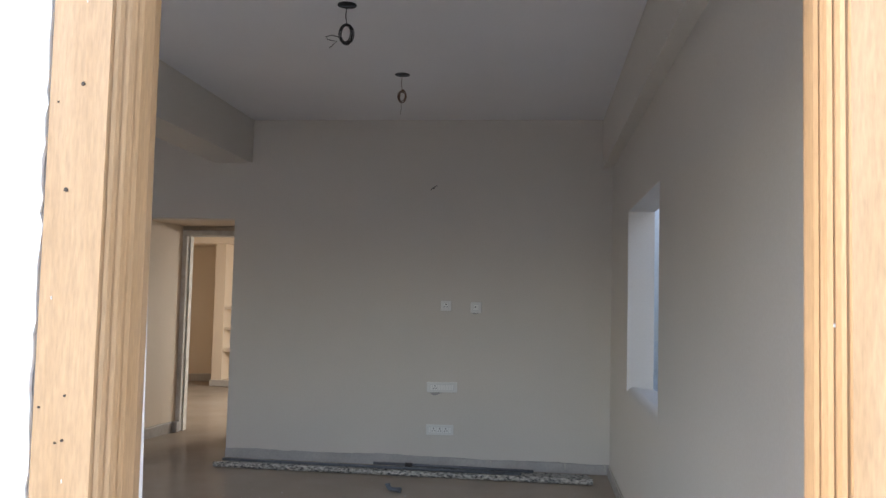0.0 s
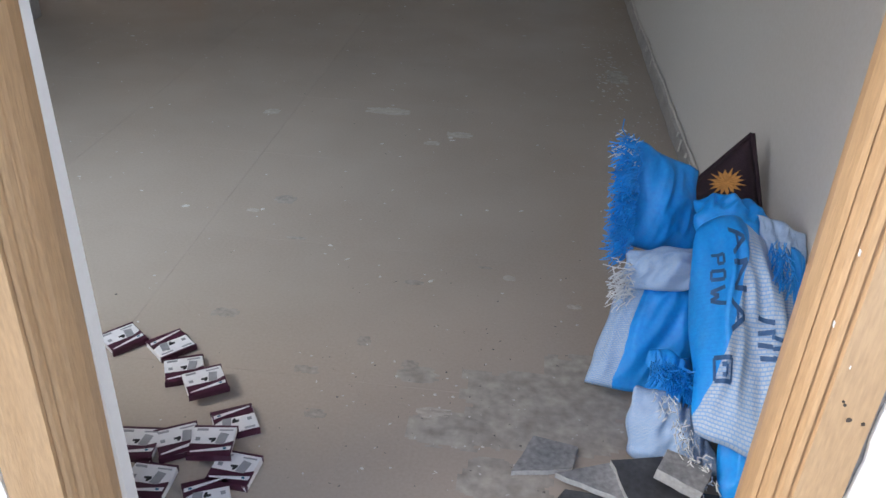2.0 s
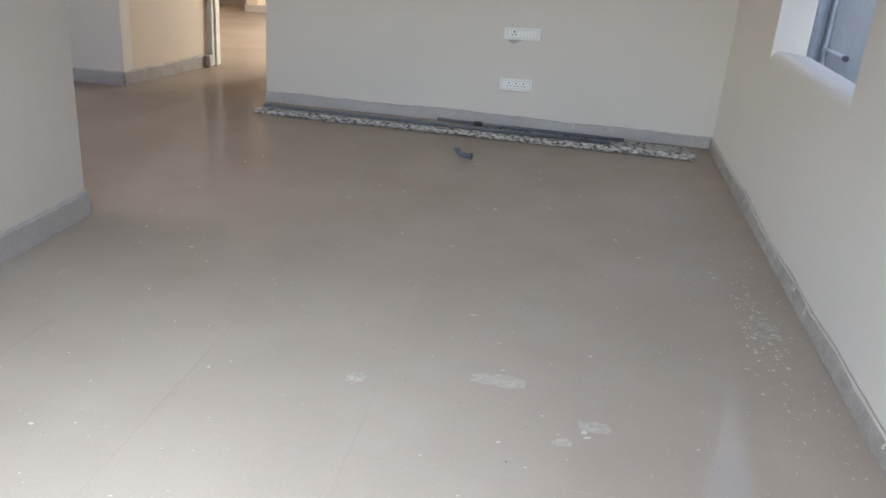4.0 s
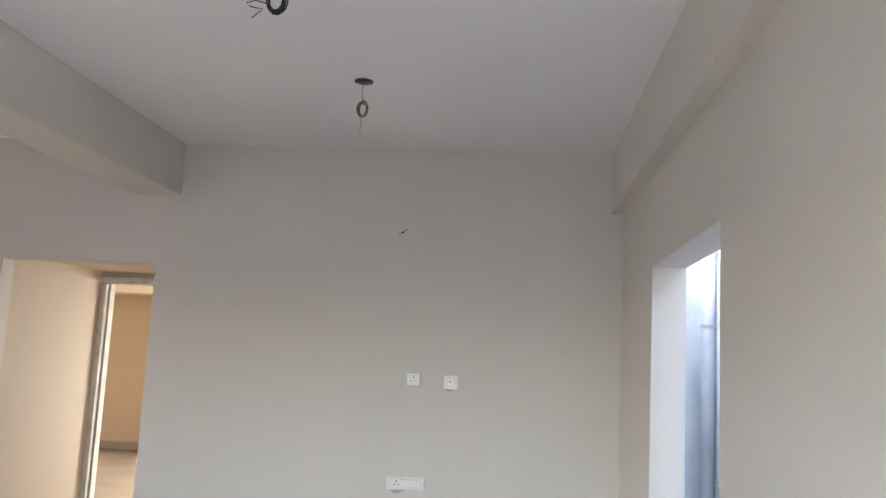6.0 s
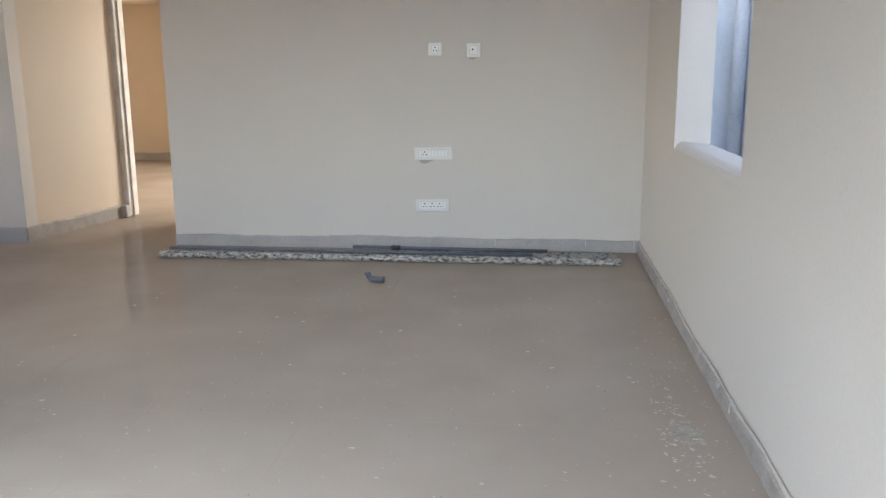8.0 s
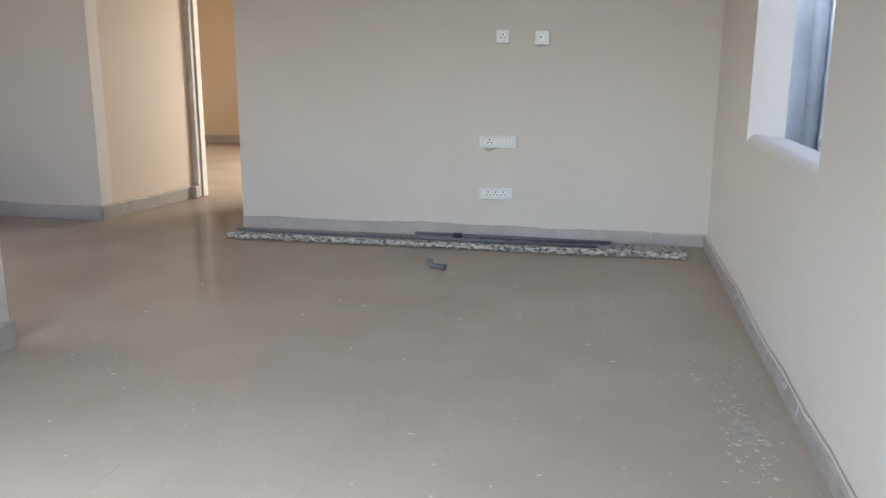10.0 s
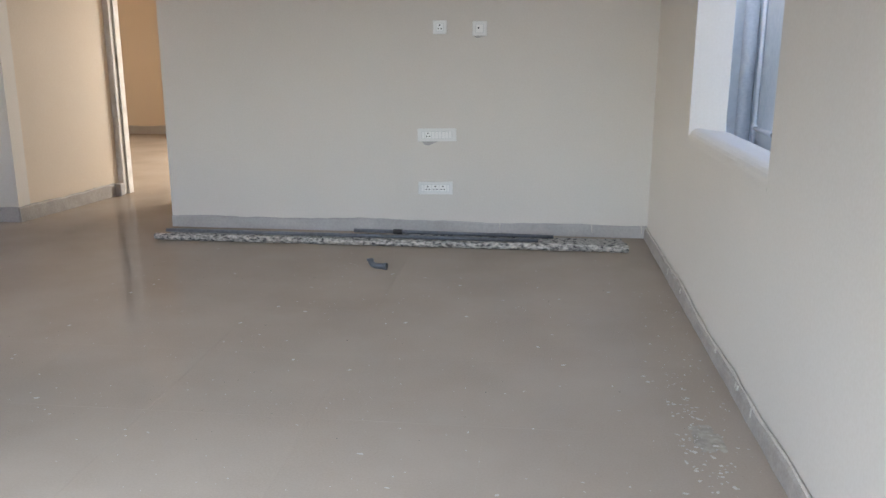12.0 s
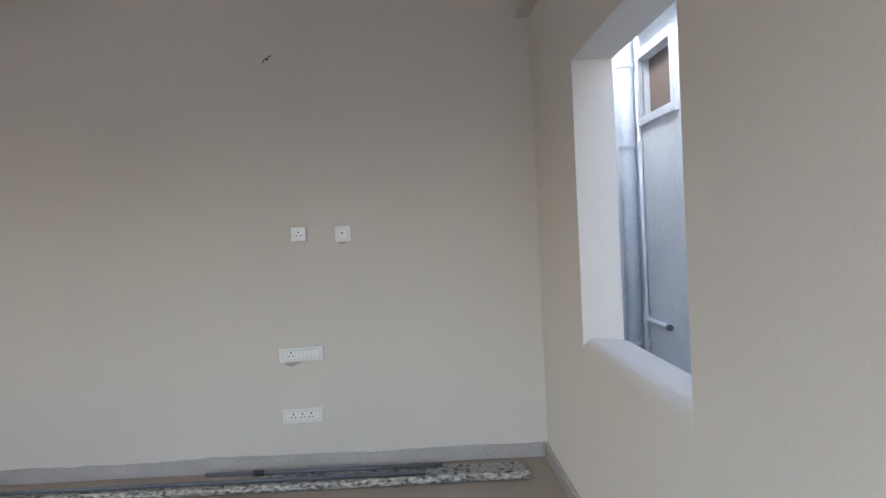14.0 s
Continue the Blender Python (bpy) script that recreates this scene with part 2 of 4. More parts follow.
def splatter_material(name, white):
    """Grey pipe under a thick crust of splashed plaster: white, grey and black patches."""
    m = material(name, (0.3, 0.29, 0.28), 0.8, var=0.1, scale=10, bump=0)
    n, l = m.node_tree.nodes, m.node_tree.links
    b = n["Principled BSDF"]
    geo, vor, ramp = n.new("ShaderNodeNewGeometry"), n.new("ShaderNodeTexNoise"), n.new("ShaderNodeValToRGB")
    mp = n.new("ShaderNodeMapping")
    mp.inputs["Scale"].default_value = (0.55, 1, 1)
    l.new(geo.outputs["Position"], mp.inputs["Vector"])
    vor.inputs["Scale"].default_value, vor.inputs["Detail"].default_value, vor.inputs["Roughness"].default_value = 55, 3, 0.6
    l.new(mp.outputs[0], vor.inputs["Vector"])
    r = ramp.color_ramp
    r.elements[0].position, r.elements[0].color = 0.39, (0.06, 0.055, 0.055, 1)
    r.elements[1].position, r.elements[1].color = 0.63, (*white, 1)
    e = r.elements.new(0.43)
    e.color = (0.2, 0.19, 0.18, 1)
    e = r.elements.new(0.50)
    e.color = (0.31, 0.29, 0.265, 1)
    l.new(vor.outputs["Fac"], ramp.inputs[0])
    l.new(ramp.outputs[0], b.inputs["Base Color"])
    bp = n.new("ShaderNodeBump")
    bp.inputs["Strength"].default_value, bp.inputs["Distance"].default_value = 0.6, 0.008
    l.new(vor.outputs["Fac"], bp.inputs["Height"])
    l.new(bp.outputs[0], b.inputs["Normal"])
    return m


M_SPLAT = splatter_material("plaster_splattered_grey", (0.58, 0.54, 0.49))
M_SPLAT_G = splatter_material("thinly_splattered_grey", (0.33, 0.31, 0.285))

# ---- mesh helpers ----


def part(name, bm, mat, parent=None, label="", smooth=False):
    me = bpy.data.meshes.new(name)
    bmesh.ops.recalc_face_normals(bm, faces=bm.faces)
    if smooth:
        for f in bm.faces:
            f.smooth = True
    bm.to_mesh(me)
    bm.free()
    for m in mat if isinstance(mat, (list, tuple)) else [mat]:
        me.materials.append(m)
    ob = new(name, me)
    if parent:
        ob.parent = parent
    if label:
        tagged(ob, label)
    return ob


def block(bm, x0, x1, y0, y1, z0, z1, m=None, mat=0):
    """Adds a box between the given planes, turned by m."""
    vs = [bm.verts.new(Vector(p) if m is None else m @ Vector(p)) for p in
          ((x0, y0, z0), (x1, y0, z0), (x1, y1, z0), (x0, y1, z0), (x0, y0, z1), (x1, y0, z1), (x1, y1, z1), (x0, y1, z1))]
    for q in ((0, 3, 2, 1), (4, 5, 6, 7), (0, 1, 5, 4), (1, 2, 6, 5), (2, 3, 7, 6), (3, 0, 4, 7)):
        bm.faces.new([vs[i] for i in q]).material_index = mat
    return vs


def soft_box(x0, x1, y0, y1, z0, z1, r=0.004, seg=2, m=None):
    bm = bmesh.new()
    block(bm, x0, x1, y0, y1, z0, z1, m)
    bmesh.ops.bevel(bm, geom=bm.edges[:], offset=r, segments=seg, affect="EDGES", profile=0.5)
    return bm


def boxes(*spans):
    bm = bmesh.new()
    for s in spans:
        block(bm, *s)
    return bm


def tube(bm, pts, r, sides=10, mat=0, cap=True, wobble=0.0):
    """Adds a round tube along a line of points."""
    rings, n = [], len(pts)
    for i, p in enumerate(pts):
        p = Vector(p)
        d = (Vector(pts[min(i + 1, n - 1)]) - Vector(pts[max(i - 1, 0)])).normalized()
        a = d.orthogonal().normalized() if i == 0 else (last - d * last.dot(d)).normalized()
        last, b = a, d.cross(a)
        rad = r[i] if isinstance(r, (list, tuple)) else r
        ring = []
        for k in range(sides):
            t = 2 * math.pi * k / sides
            w = rad * (1 + wobble * random.uniform(-1, 1))
            ring.append(bm.verts.new(p + (a * math.cos(t) + b * math.sin(t)) * w))
        rings.append(ring)
    for u, v in zip(rings, rings[1:]):
        for k in range(sides):
            bm.faces.new((u[k], u[(k + 1) % sides], v[(k + 1) % sides], v[k])).material_index = mat
    if cap:
        bm.faces.new(rings[0][::-1]).material_index = mat
        bm.faces.new(rings[-1]).material_index = mat
    return bm


def prism(profile, z0, z1):
    """A mesh of an outline in x and y, drawn up from z0 to z1."""
    bm = bmesh.new()
    low, high = [bm.verts.new((x, y, z0)) for x, y in profile], [bm.verts.new((x, y, z1)) for x, y in profile]
    k = len(profile)
    for i in range(k):
        bm.faces.new((low[i], low[(i + 1) % k], high[(i + 1) % k], high[i]))
    bm.faces.new(low[::-1])
    bm.faces.new(high)
    return bm


def thing(name, label, category, at=(0, 0, 0), group="", kind=""):
    ob = new(name)
    ob.location = at
    return tagged(ob, label, category, group, kind)


def structure(name, bm, mat, label, category="wall", smooth=False):
    return tagged(part(name, bm, mat, smooth=smooth), label, category, kind="structure")


# ---- the large structure ----
XL, XR, YF, YB, H = -2.5, 0.68, 1.585, 7.40, 3.0
WIN = (4.69, 6.155, 0.86, 2.075)
OPEN_L, OPEN_R, OPEN_H = -3.81, -2.646, 2.105
DEEP = 0.86

structure("ground", boxes((-400, 400, -400, 400, -0.5, -0.16)), M_GROUND, "grey concrete ground around the house", "ground")
# unseen white strip, added to throw light up between the houses
structure("gap_bounce_strip", boxes((0.862, 1.648, -3.0, 9.198, -0.16, -0.10)), M_WHITE, "white strip added between the houses to bounce light up", "pavement")
structure("porch_floor", boxes((-3.0, 0.86, -1.6, 1.45, -0.16, -0.004)), M_GROUND, "grey cement porch floor before the entrance", "floor")

# front wall, with the entrance through it and an unseen fill lamp opening
structure("wall_front", boxes((-6.15, -2.25, 1.45, YF, -0.15, H), (-1.0, -0.664, 1.45, YF, -0.15, H), (-2.25, -1.0, 1.45, YF, -0.15, 0.7), (-2.25, -1.0, 1.45, YF, 2.1, H), (0.519, DEEP, 1.45, YF, -0.15, H), (-0.664, 0.519, 1.45, YF, 2.17, H)),
          [M_WHITE], "white plastered front wall with the entrance and an added lamp opening")
# right wall, with the window hole
y0, y1, z0, z1 = WIN
bm = boxes((XR, DEEP, YF, y0, -0.15, H), (XR, DEEP, y1, YB, -0.15, H), (XR, DEEP, y0, y1, -0.15, z0 - 0.07), (XR, DEEP, y0, y1, z1, H))
structure("wall_right", bm, M_WALL, "cream painted wall with an unglazed window hole")
structure("wall_left", boxes((XL - 0.13, XL, YF, 4.705, 0, 2.61)), M_WALL, "cream painted wall ending at the dining area")
structure("wall_back", boxes((OPEN_R, XR, YB, YB + 0.14, 0, H), (-6.15, OPEN_L, YB, YB + 0.14, 0, H), (OPEN_L, OPEN_R, YB, YB + 0.14, OPEN_H, H)),
          M_WALL, "cream painted end wall with a passage opening")
# closes the dining side out of view; its opening is added for the fill
structure("wall_dining", boxes((-6.15, -6.0, YF, YB, 0, 0.75), (-6.15, -6.0, YF, YB, 2.2, H), (-6.15, -6.0, YF, 3.0, 0.75, 2.2), (-6.15, -6.0, 5.4, YB, 0.75, 2.2)),
          M_WALL, "unseen cream dining wall with an added lamp opening")
# beams under the slab
structure("beam_left", boxes((XL - 0.35, XL - 0.004, YF, YB, 2.61, H)), M_WALL, "cream painted ceiling beam over the dining opening", "beam")
structure("beam_right", boxes((XR - 0.085, XR, YF, YB, 2.58, H)), M_WALL, "cream painted shallow beam along the wall top", "beam")
structure("ceiling", boxes((-6.15, DEEP, 1.45, YB + 0.14, H, H + 0.15)), M_CEIL, "white painted flat ceiling slab", "ceiling")

# window sill with a rounded nose
bm = bmesh.new()
prof = [(DEEP + 0.02, z0 - 0.07), (DEEP + 0.02, z0 - 0.022), (XR + 0.05, z0)]
prof += [(XR + 0.05 - 0.05 * math.sin(a), z0 - 0.05 + 0.05 * math.cos(a)) for a in (0.3, 0.6, 0.9, 1.2, 1.5)] + [(XR - 0.002, z0 - 0.07), (XR + 0.03, z0 - 0.07)]
ra, rb = [[bm.verts.new((x, y, z)) for x, z in prof] for y in (y0, y1)]
for i in range(len(prof)):
    j = (i + 1) % len(prof)
    bm.faces.new((ra[i], ra[j], rb[j], rb[i]))
bm.faces.new(ra)
bm.faces.new(rb[::-1])
structure("window_sill", bm, M_WALL, "rounded plastered sill of the window hole", "sill")

# passage behind the end wall
bm = prism([(-4.05, YB + 0.14), (OPEN_L, YB + 0.14), (-3.648, 8.567), (-3.70, 8.627), (-4.05, 8.627)], 0, 2.3)
structure("wall_passage", bm, M_ROOM, "warm beige passage wall beside the bedroom door")
structure("ceiling_passage", boxes((-4.05, XR, YB + 0.14, 8.63, 2.14, 2.26)), M_ROOM, "low beige loft slab over the passage", "ceiling")
structure("wall_bedroom_front", boxes((-6.0, -3.685, 8.63, 8.75, 0, H), (-2.70, -1.4, 8.63, 8.75, 0, H), (-3.685, -2.70, 8.63, 8.75, 2.10, H)), M_ROOM, "beige wall round the bedroom door")
structure("wall_bedroom_back", boxes((-6.15, -1.35, 13.4, 13.55, 0, H)), M_ROOM, "warm beige bedroom end wall")
structure("wall_bedroom_left", boxes((-6.15, -6.0, 8.63, 13.4, 0, H)), M_ROOM, "warm beige bedroom side wall")
structure("wall_bedroom_right", boxes((-1.5, -1.35, 8.75, 10.2, 0, H), (-1.5, -1.35, 11.8, 13.4, 0, H), (-1.5, -1.35, 10.2, 11.8, 0, 0.85), (-1.5, -1.35, 10.2, 11.8, 2.05, H)),
          M_ROOM, "warm beige bedroom wall with a window")
structure("ceiling_bedroom", boxes((-6.15, 0.86, YB + 0.14, 13.55, H, H + 0.15)), M_CEIL, "white bedroom ceiling slab", "ceiling")
# unseen space added beside the passage to hold its fill lamp
structure("wall_side_room", boxes((0.68, 0.83, YB + 0.14, 10.6, 0, H), (-1.35, 0.83, 10.6, 10.75, 0, H)), M_ROOM, "beige walls added to close the unseen side space")

# bedroom wardrobe niche of masonry
ward = thing("wardrobe_niche", "beige masonry wardrobe with open shelves in the bedroom", "wardrobe", (-4.2, 13.0, 0))
ward.location = (0, 0, 0)
part("side_pier", soft_box(-4.97, -4.80, 12.75, 13.396, 0.004, 2.22, 0.006), M_ROOM, ward)
for z in (0.10, 0.58, 0.92, 1.24):
    part("shelf", soft_box(-4.80, -2.6, 12.78, 13.396, z - 0.04, z, 0.004), M_ROOM, ward)
part("plinth", soft_box(-4.99, -2.6, 12.73, 12.78, 0.004, 0.10, 0.004), M_SKIRT, ward)
part("loft_slab", soft_box(-6.0, -2.6, 12.70, 13.396, 2.22, 2.36, 0.006), M_ROOM, ward)

# bedroom door frame of cement
bed = thing("bedroom_door_frame", "worn pale grey cement door frame without a door", "door frame")
part("jamb", soft_box(-3.68, -3.60, 8.57, 8.74, 0.004, 2.03, 0.008), M_CEMENT, bed)
part("jamb", soft_box(-2.78, -2.71, 8.57, 8.74, 0.004, 2.03, 0.008), M_CEMENT, bed)
part("head", soft_box(-3.68, -2.71, 8.57, 8.74, 2.034, 2.095, 0.008), M_CEMENT, bed)
part("rebate_strip", soft_box(-3.598, -3.582, 8.62, 8.70, 0.004, 2.03, 0.003), M_CEMENT, bed, "paler worn rebate edge")
part("cement_foot", soft_box(-3.66, -3.59, 8.49, 8.567, 0.004, 0.11, 0.01), M_SKIRT, bed, "dark unpainted cement lump at the foot")


def skirting(name, p, q, inward, top, depth, label, mat=M_SKIRT):
    """A cement skirting from p to q whose painted-over upper edge runs unevenly."""
    bm, n = bmesh.new(), max(6, int((Vector(q) - Vector(p)).length / 0.035))
    rows = []
    nrm = Vector((*inward, 0))
    for i in range(n + 1):
        w = Vector((*p, 0)).lerp(Vector((*q, 0)), i / n)
        h = top + 0.022 * noise.noise(Vector((w.x * 2.2, w.y * 2.2, 3))) + 0.006 * noise.noise(Vector((w.x * 14, w.y * 14, 8)))
        d = depth + 0.004 * noise.noise(Vector((w.x * 6, w.y * 6, 5)))
        rows.append([bm.verts.new(w + nrm * (d + 0.004) + Vector((0, 0, 0.002))), bm.verts.new(w + nrm * d + Vector((0, 0, h - 0.01))),
                     bm.verts.new(w + nrm * (d * 0.4) + Vector((0, 0, h))), bm.verts.new(w + Vector((0, 0, h))), bm.verts.new(w + Vector((0, 0, 0.002)))])
    for a, b in zip(rows, rows[1:]):
        for k in range(5):
            bm.faces.new((a[k], a[(k + 1) % 5], b[(k + 1) % 5], b[k]))
    bm.faces.new(rows[0])
    bm.faces.new(rows[-1][::-1])
    return structure(name, bm, mat, label, "skirting")


skirting("baseboard_back", (OPEN_R, YB), (XR - 0.002, YB), (0, -1), 0.085, 0.012, "rough grey cement skirting with an uneven paint edge")
skirting("baseboard_right", (XR, YB - 0.02), (XR, YF + 0.002), (-1, 0), 0.068, 0.018, "rough grey cement skirting splashed with paint", M_SKIRT_P)
skirting("baseboard_left", (XL, YF + 0.002), (XL, 4.705), (1, 0), 0.12, 0.014, "grey cement skirting along the short wall")
skirting("baseboard_left_end", (XL + 0.014, 4.705), (XL - 0.13, 4.705), (0, 1), 0.12, 0.014, "grey cement skirting round the wall end")
skirting("baseboard_dining", (-6.0, YB), (OPEN_L - 0.001, YB), (0, -1), 0.11, 0.014, "grey cement skirting left of the passage")
skirting("baseboard_passage", (OPEN_L, YB - 0.012), (-3.655, 8.49), (1, -0.09), 0.11, 0.014, "dusty brown skirting along the passage", M_SKIRT_P)
skirting("baseboard_bedroom", (-6.0, 13.4), (-4.98, 13.4), (0, -1), 0.12, 0.014, "grey skirting in the bedroom")

bm, pts = bmesh.new(), []
for i in range(150):
    y = YB - 0.03 - i * (YB - YF - 0.05) / 149
    pts.append((XR - 0.008, y, 0.074 + 0.02 * noise.noise(Vector((XR * 2.2, y * 2.2, 3))) + 0.006 * noise.noise(Vector((1, y * 9, 2)))))
tube(bm, pts, [0.006 + 0.004 * noise.noise(Vector((4, p[1] * 5, 0))) for p in pts], 7, wobble=0.12)
structure("trim_paint_lip", bm, M_SPLASH, "thick uneven paint lip over the skirting", "paint lip", smooth=True)
rng = random.Random(21)
for k in range(11):
    y, ln, w = rng.uniform(2.6, 6.9), rng.uniform(0.015, 0.055), rng.uniform(0.002, 0.005)
    bm = tube(bmesh.new(), [(XR - 0.019, y, 0.072), (XR - 0.0215, y + rng.uniform(-0.004, 0.004), 0.072 - ln * 0.6), (XR - 0.0215, y, 0.072 - ln)], [w, w * 0.8, w * 1.2], 6)
    structure("trim_paint_drip", bm, M_SPLASH, "dried paint drip on the cement skirting", "paint drip", smooth=True)
for x in (-0.31, 0.31, 0.64):
    structure("trim_paint_drip", tube(bmesh.new(), [(x, YB - 0.014, 0.088), (x + 0.003, YB - 0.0145, 0.035)], [0.005, 0.003], 6), M_SPLASH, "dried paint drip on the cement skirting", "paint drip", smooth=True)

# the gap between the houses, seen through the window
structure("wall_neighbour", boxes((1.65, 1.85, -3, 7.80, -0.16, 2.85), (1.65, 1.85, 8.55, 9.2, -0.16, 2.85), (1.65, 1.85, 7.80, 8.55, -0.16, 2.11), (1.65, 1.85, 7.80, 8.55, 2.53, 2.85)),
          M_BLUE, "blue-grey washed wall of the neighbouring house")
# hidden wall, added to keep daylight out of the ventilator hole
structure("wall_vent_room", boxes((1.855, 2.0, 7.4, 9.0, 1.9, 2.8)), M_BLUE, "unseen blue-grey wall closing off the ventilator hole")
structure("wall_shaft_end", boxes((0.83, 1.85, 9.2, 9.35, -0.16, 3.7)), M_BLUE, "pale wall closing the gap between houses")
vent = thing("ventilator_window", "small blue-grey ventilator frame over a brown panel for the room's shade", "window")
for s in ((1.615, 1.66, 7.74, 7.80, 2.05, 2.59), (1.615, 1.66, 8.55, 8.61, 2.05, 2.59), (1.615, 1.66, 7.80, 8.55, 2.05, 2.11), (1.615, 1.66, 7.80, 8.55, 2.53, 2.59)):
    part("frame_bar", soft_box(*s, 0.004), M_PVC_B, vent)
# dark brown panel in the hole, its colour standing in for the unlit room
part("shade_backing", boxes((1.70, 1.74, 7.802, 8.548, 2.112, 2.528)), M_VENT, vent)
structure("sunshade_slab", boxes((1.53, 1.65, 7.5, 8.62, 2.72, 2.78)), M_BLUE, "thin blue-grey sunshade over the ventilator", "slab")


def drain_pipe():
    t = thing("drain_pipe", "thick blue-grey painted drain pipe with couplings", "pipe", (1.578, 8.78, 0))
    part("pipe", tube(bmesh.new(), [(0, 0, -0.15), (0, 0, 2.9)], 0.058, 20), M_PVC_B, t, smooth=True)
    for z in (0.44, 1.915, 2.53):
        part("coupling", tube(bmesh.new(), [(0, 0, z - 0.012), (0, 0, z + 0.012)], 0.066, 20), M_PVC_B, t)


def water_pipe():
    t = thing("water_pipe", "thin white painted water pipe with a tee branch", "pipe", (1.627, 8.61, 0))
    part("riser", tube(bmesh.new(), [(0, 0, -0.15), (0, 0, 2.45)], 0.017, 12), M_PVC_W, t, smooth=True)
    part("branch", tube(bmesh.new(), [(0, 0, 0.635), (0, -0.55, 0.635)], 0.017, 12), M_PVC_W, t, smooth=True)
    for z in (0.47, 0.635, 1.915):
        part("fitting", tube(bmesh.new(), [(0, 0, z - 0.03), (0, 0, z + 0.03)], 0.025, 12), M_PVC_W, t)
    part("end_cap", tube(bmesh.new(), [(0, -0.54, 0.635), (0, -0.575, 0.635)], 0.022, 12), M_CONDUIT, t)


drain_pipe()
water_pipe()

# ---- the entrance frame ----
door = thing("entrance_door_frame", "honey-varnished teak entrance frame with moulded edges", "door frame")


def jamb(outer, face, sign, width, name_parent):
    """An upright: flat face, three moulded steps and a deep inner side. sign: which way the opening lies."""
    s, f = sign, face
    prof = [(outer, 1.552), (outer, 1.43), (f, 1.43)]
    for a, y in ((0.05, 1.437), (0.13, 1.439), (0.19, 1.434), (0.33, 1.440), (0.40, 1.449), (0.48, 1.453), (0.54, 1.449), (0.69, 1.457), (0.76, 1.468), (0.84, 1.473), (0.89, 1.470), (1.0, 1.480)):
        prof.append((f + s * width * a, y))
    prof += [(f + s * width, 1.515), (f + s * (width - 0.009), 1.552)]
    ob = part("jamb", prism(prof, 0.0, 2.165), M_WOOD, name_parent)
    return ob


jamb(-0.660, -0.571, 1, 0.024, door)
jamb(0.515, 0.455, -1, 0.032, door)
part("head", soft_box(-0.546, 0.418, 1.434, 1.55, 2.09, 2.165, 0.006), M_WOOD, door)
rng = random.Random(4)
for k in range(16):
    side = k % 2
    x = rng.uniform(-0.665, -0.605) if side else rng.uniform(0.465, 0.51)
    z, r = rng.uniform(0.4, 2.0), rng.uniform(0.0012, 0.0035)
    part("knot", tube(bmesh.new(), [(x, 1.4315, z), (x, 1.4285, z)], r, 12, wobble=0.2), M_WOOD_D, door, "dark knot or nail hole")
for k in range(18):
    side = k % 2
    x = rng.uniform(-0.66, -0.57) if side else rng.uniform(0.43, 0.51)
    z, h = rng.uniform(0.4, 2.0), rng.uniform(0.003, 0.009)
    y = 1.4295 if (x < -0.602 or x > 0.46) else 1.434
    part("paint_fleck", soft_box(x, x + 0.0011, y - 0.001, y + 0.004, z, z + h, 0.0004, 1), M_WHITE, door, "white paint fleck")


def ragged_edge(name, x, sign, mat, label):
    """The broken plaster edge against the frame."""
    bm, rows = bmesh.new(), []
    for i in range(111):
        z = 2.17 * i / 110
        w = 0.005 * noise.noise(Vector((x * 9, 0, z * 9))) + 0.005 * noise.noise(Vector((x, 2, z * 40)))
        e = x - sign * (0.004 + w)
        rows.append([bm.verts.new(p) for p in ((x - sign * 0.25, 1.4498, z), (x - sign * 0.25, 1.432, z), (e, 1.430 + abs(w) * 0.3, z), (e, 1.4498, z))])
    for a, b in zip(rows, rows[1:]):
        for k in range(4):
            bm.faces.new((a[k], a[(k + 1) % 4], b[(k + 1) % 4], b[k]))
    bm.faces.new(rows[0])
    bm.faces.new(rows[-1])
    return structure(name, bm, mat, label, "plaster edge")


# grey strips behind the ragged gap, coloured for the shade inside the crack
structure("trim_crack_shade", boxes((-0.6785, -0.6605, 1.4385, 1.4495, 0.0, 2.17), (0.5155, 0.5335, 1.4385, 1.4495, 0.0, 2.17)), M_SLAB_G, "grey strip for the shade in the frame's plaster crack", "crack")
ragged_edge("trim_left", -0.6615, 1, M_WHITE, "ragged white plaster edge beside the frame")
ragged_edge("trim_right", 0.5165, -1, M_WHITE, "ragged white plaster edge beside the frame")
bm = boxes((-0.662, -0.570, 1.553, 1.5853, 0.001, 2.16))
for v in bm.verts:
    if v.co.x > -0.61:
        v.co.x += 0.024 if v.co.z < 1 else -0.016
structure("trim_reveal", bm, M_WHITE, "white plaster strip behind the frame", "plaster edge")
structure("trim_reveal_right", boxes((0.46, 0.516, 1.553, 1.5853, 0.001, 2.16)), M_WHITE, "white plaster strip behind the frame", "plaster edge")

# ---- electrical points ----


def plate(bm, w, h, d, r=0.006):
    block(bm, -w / 2, w / 2, -d, 0, -h / 2, h / 2)
    bmesh.ops.bevel(bm, geom=[e for e in bm.edges if min(v.co.y for v in e.verts) < -d * 0.5], offset=r, segments=2, affect="EDGES", profile=0.5)
    return bm


def pins(parent, x, z, y, s=1.0):
    # black discs on the module face colour in the shade of the pin holes
    for dx, dz, r in ((0, 0.012, 0.0056), (-0.0105, -0.008, 0.0046), (0.0105, -0.008, 0.0046)):
        bm = tube(bmesh.new(), [(x + dx * s, y + 0.001, z + dz * s), (x + dx * s, y - 0.0006, z + dz * s)], r * s, 8)
        part("pin_hole_shade", bm, M_DARK, parent, "black disc for the pin hole's shade")


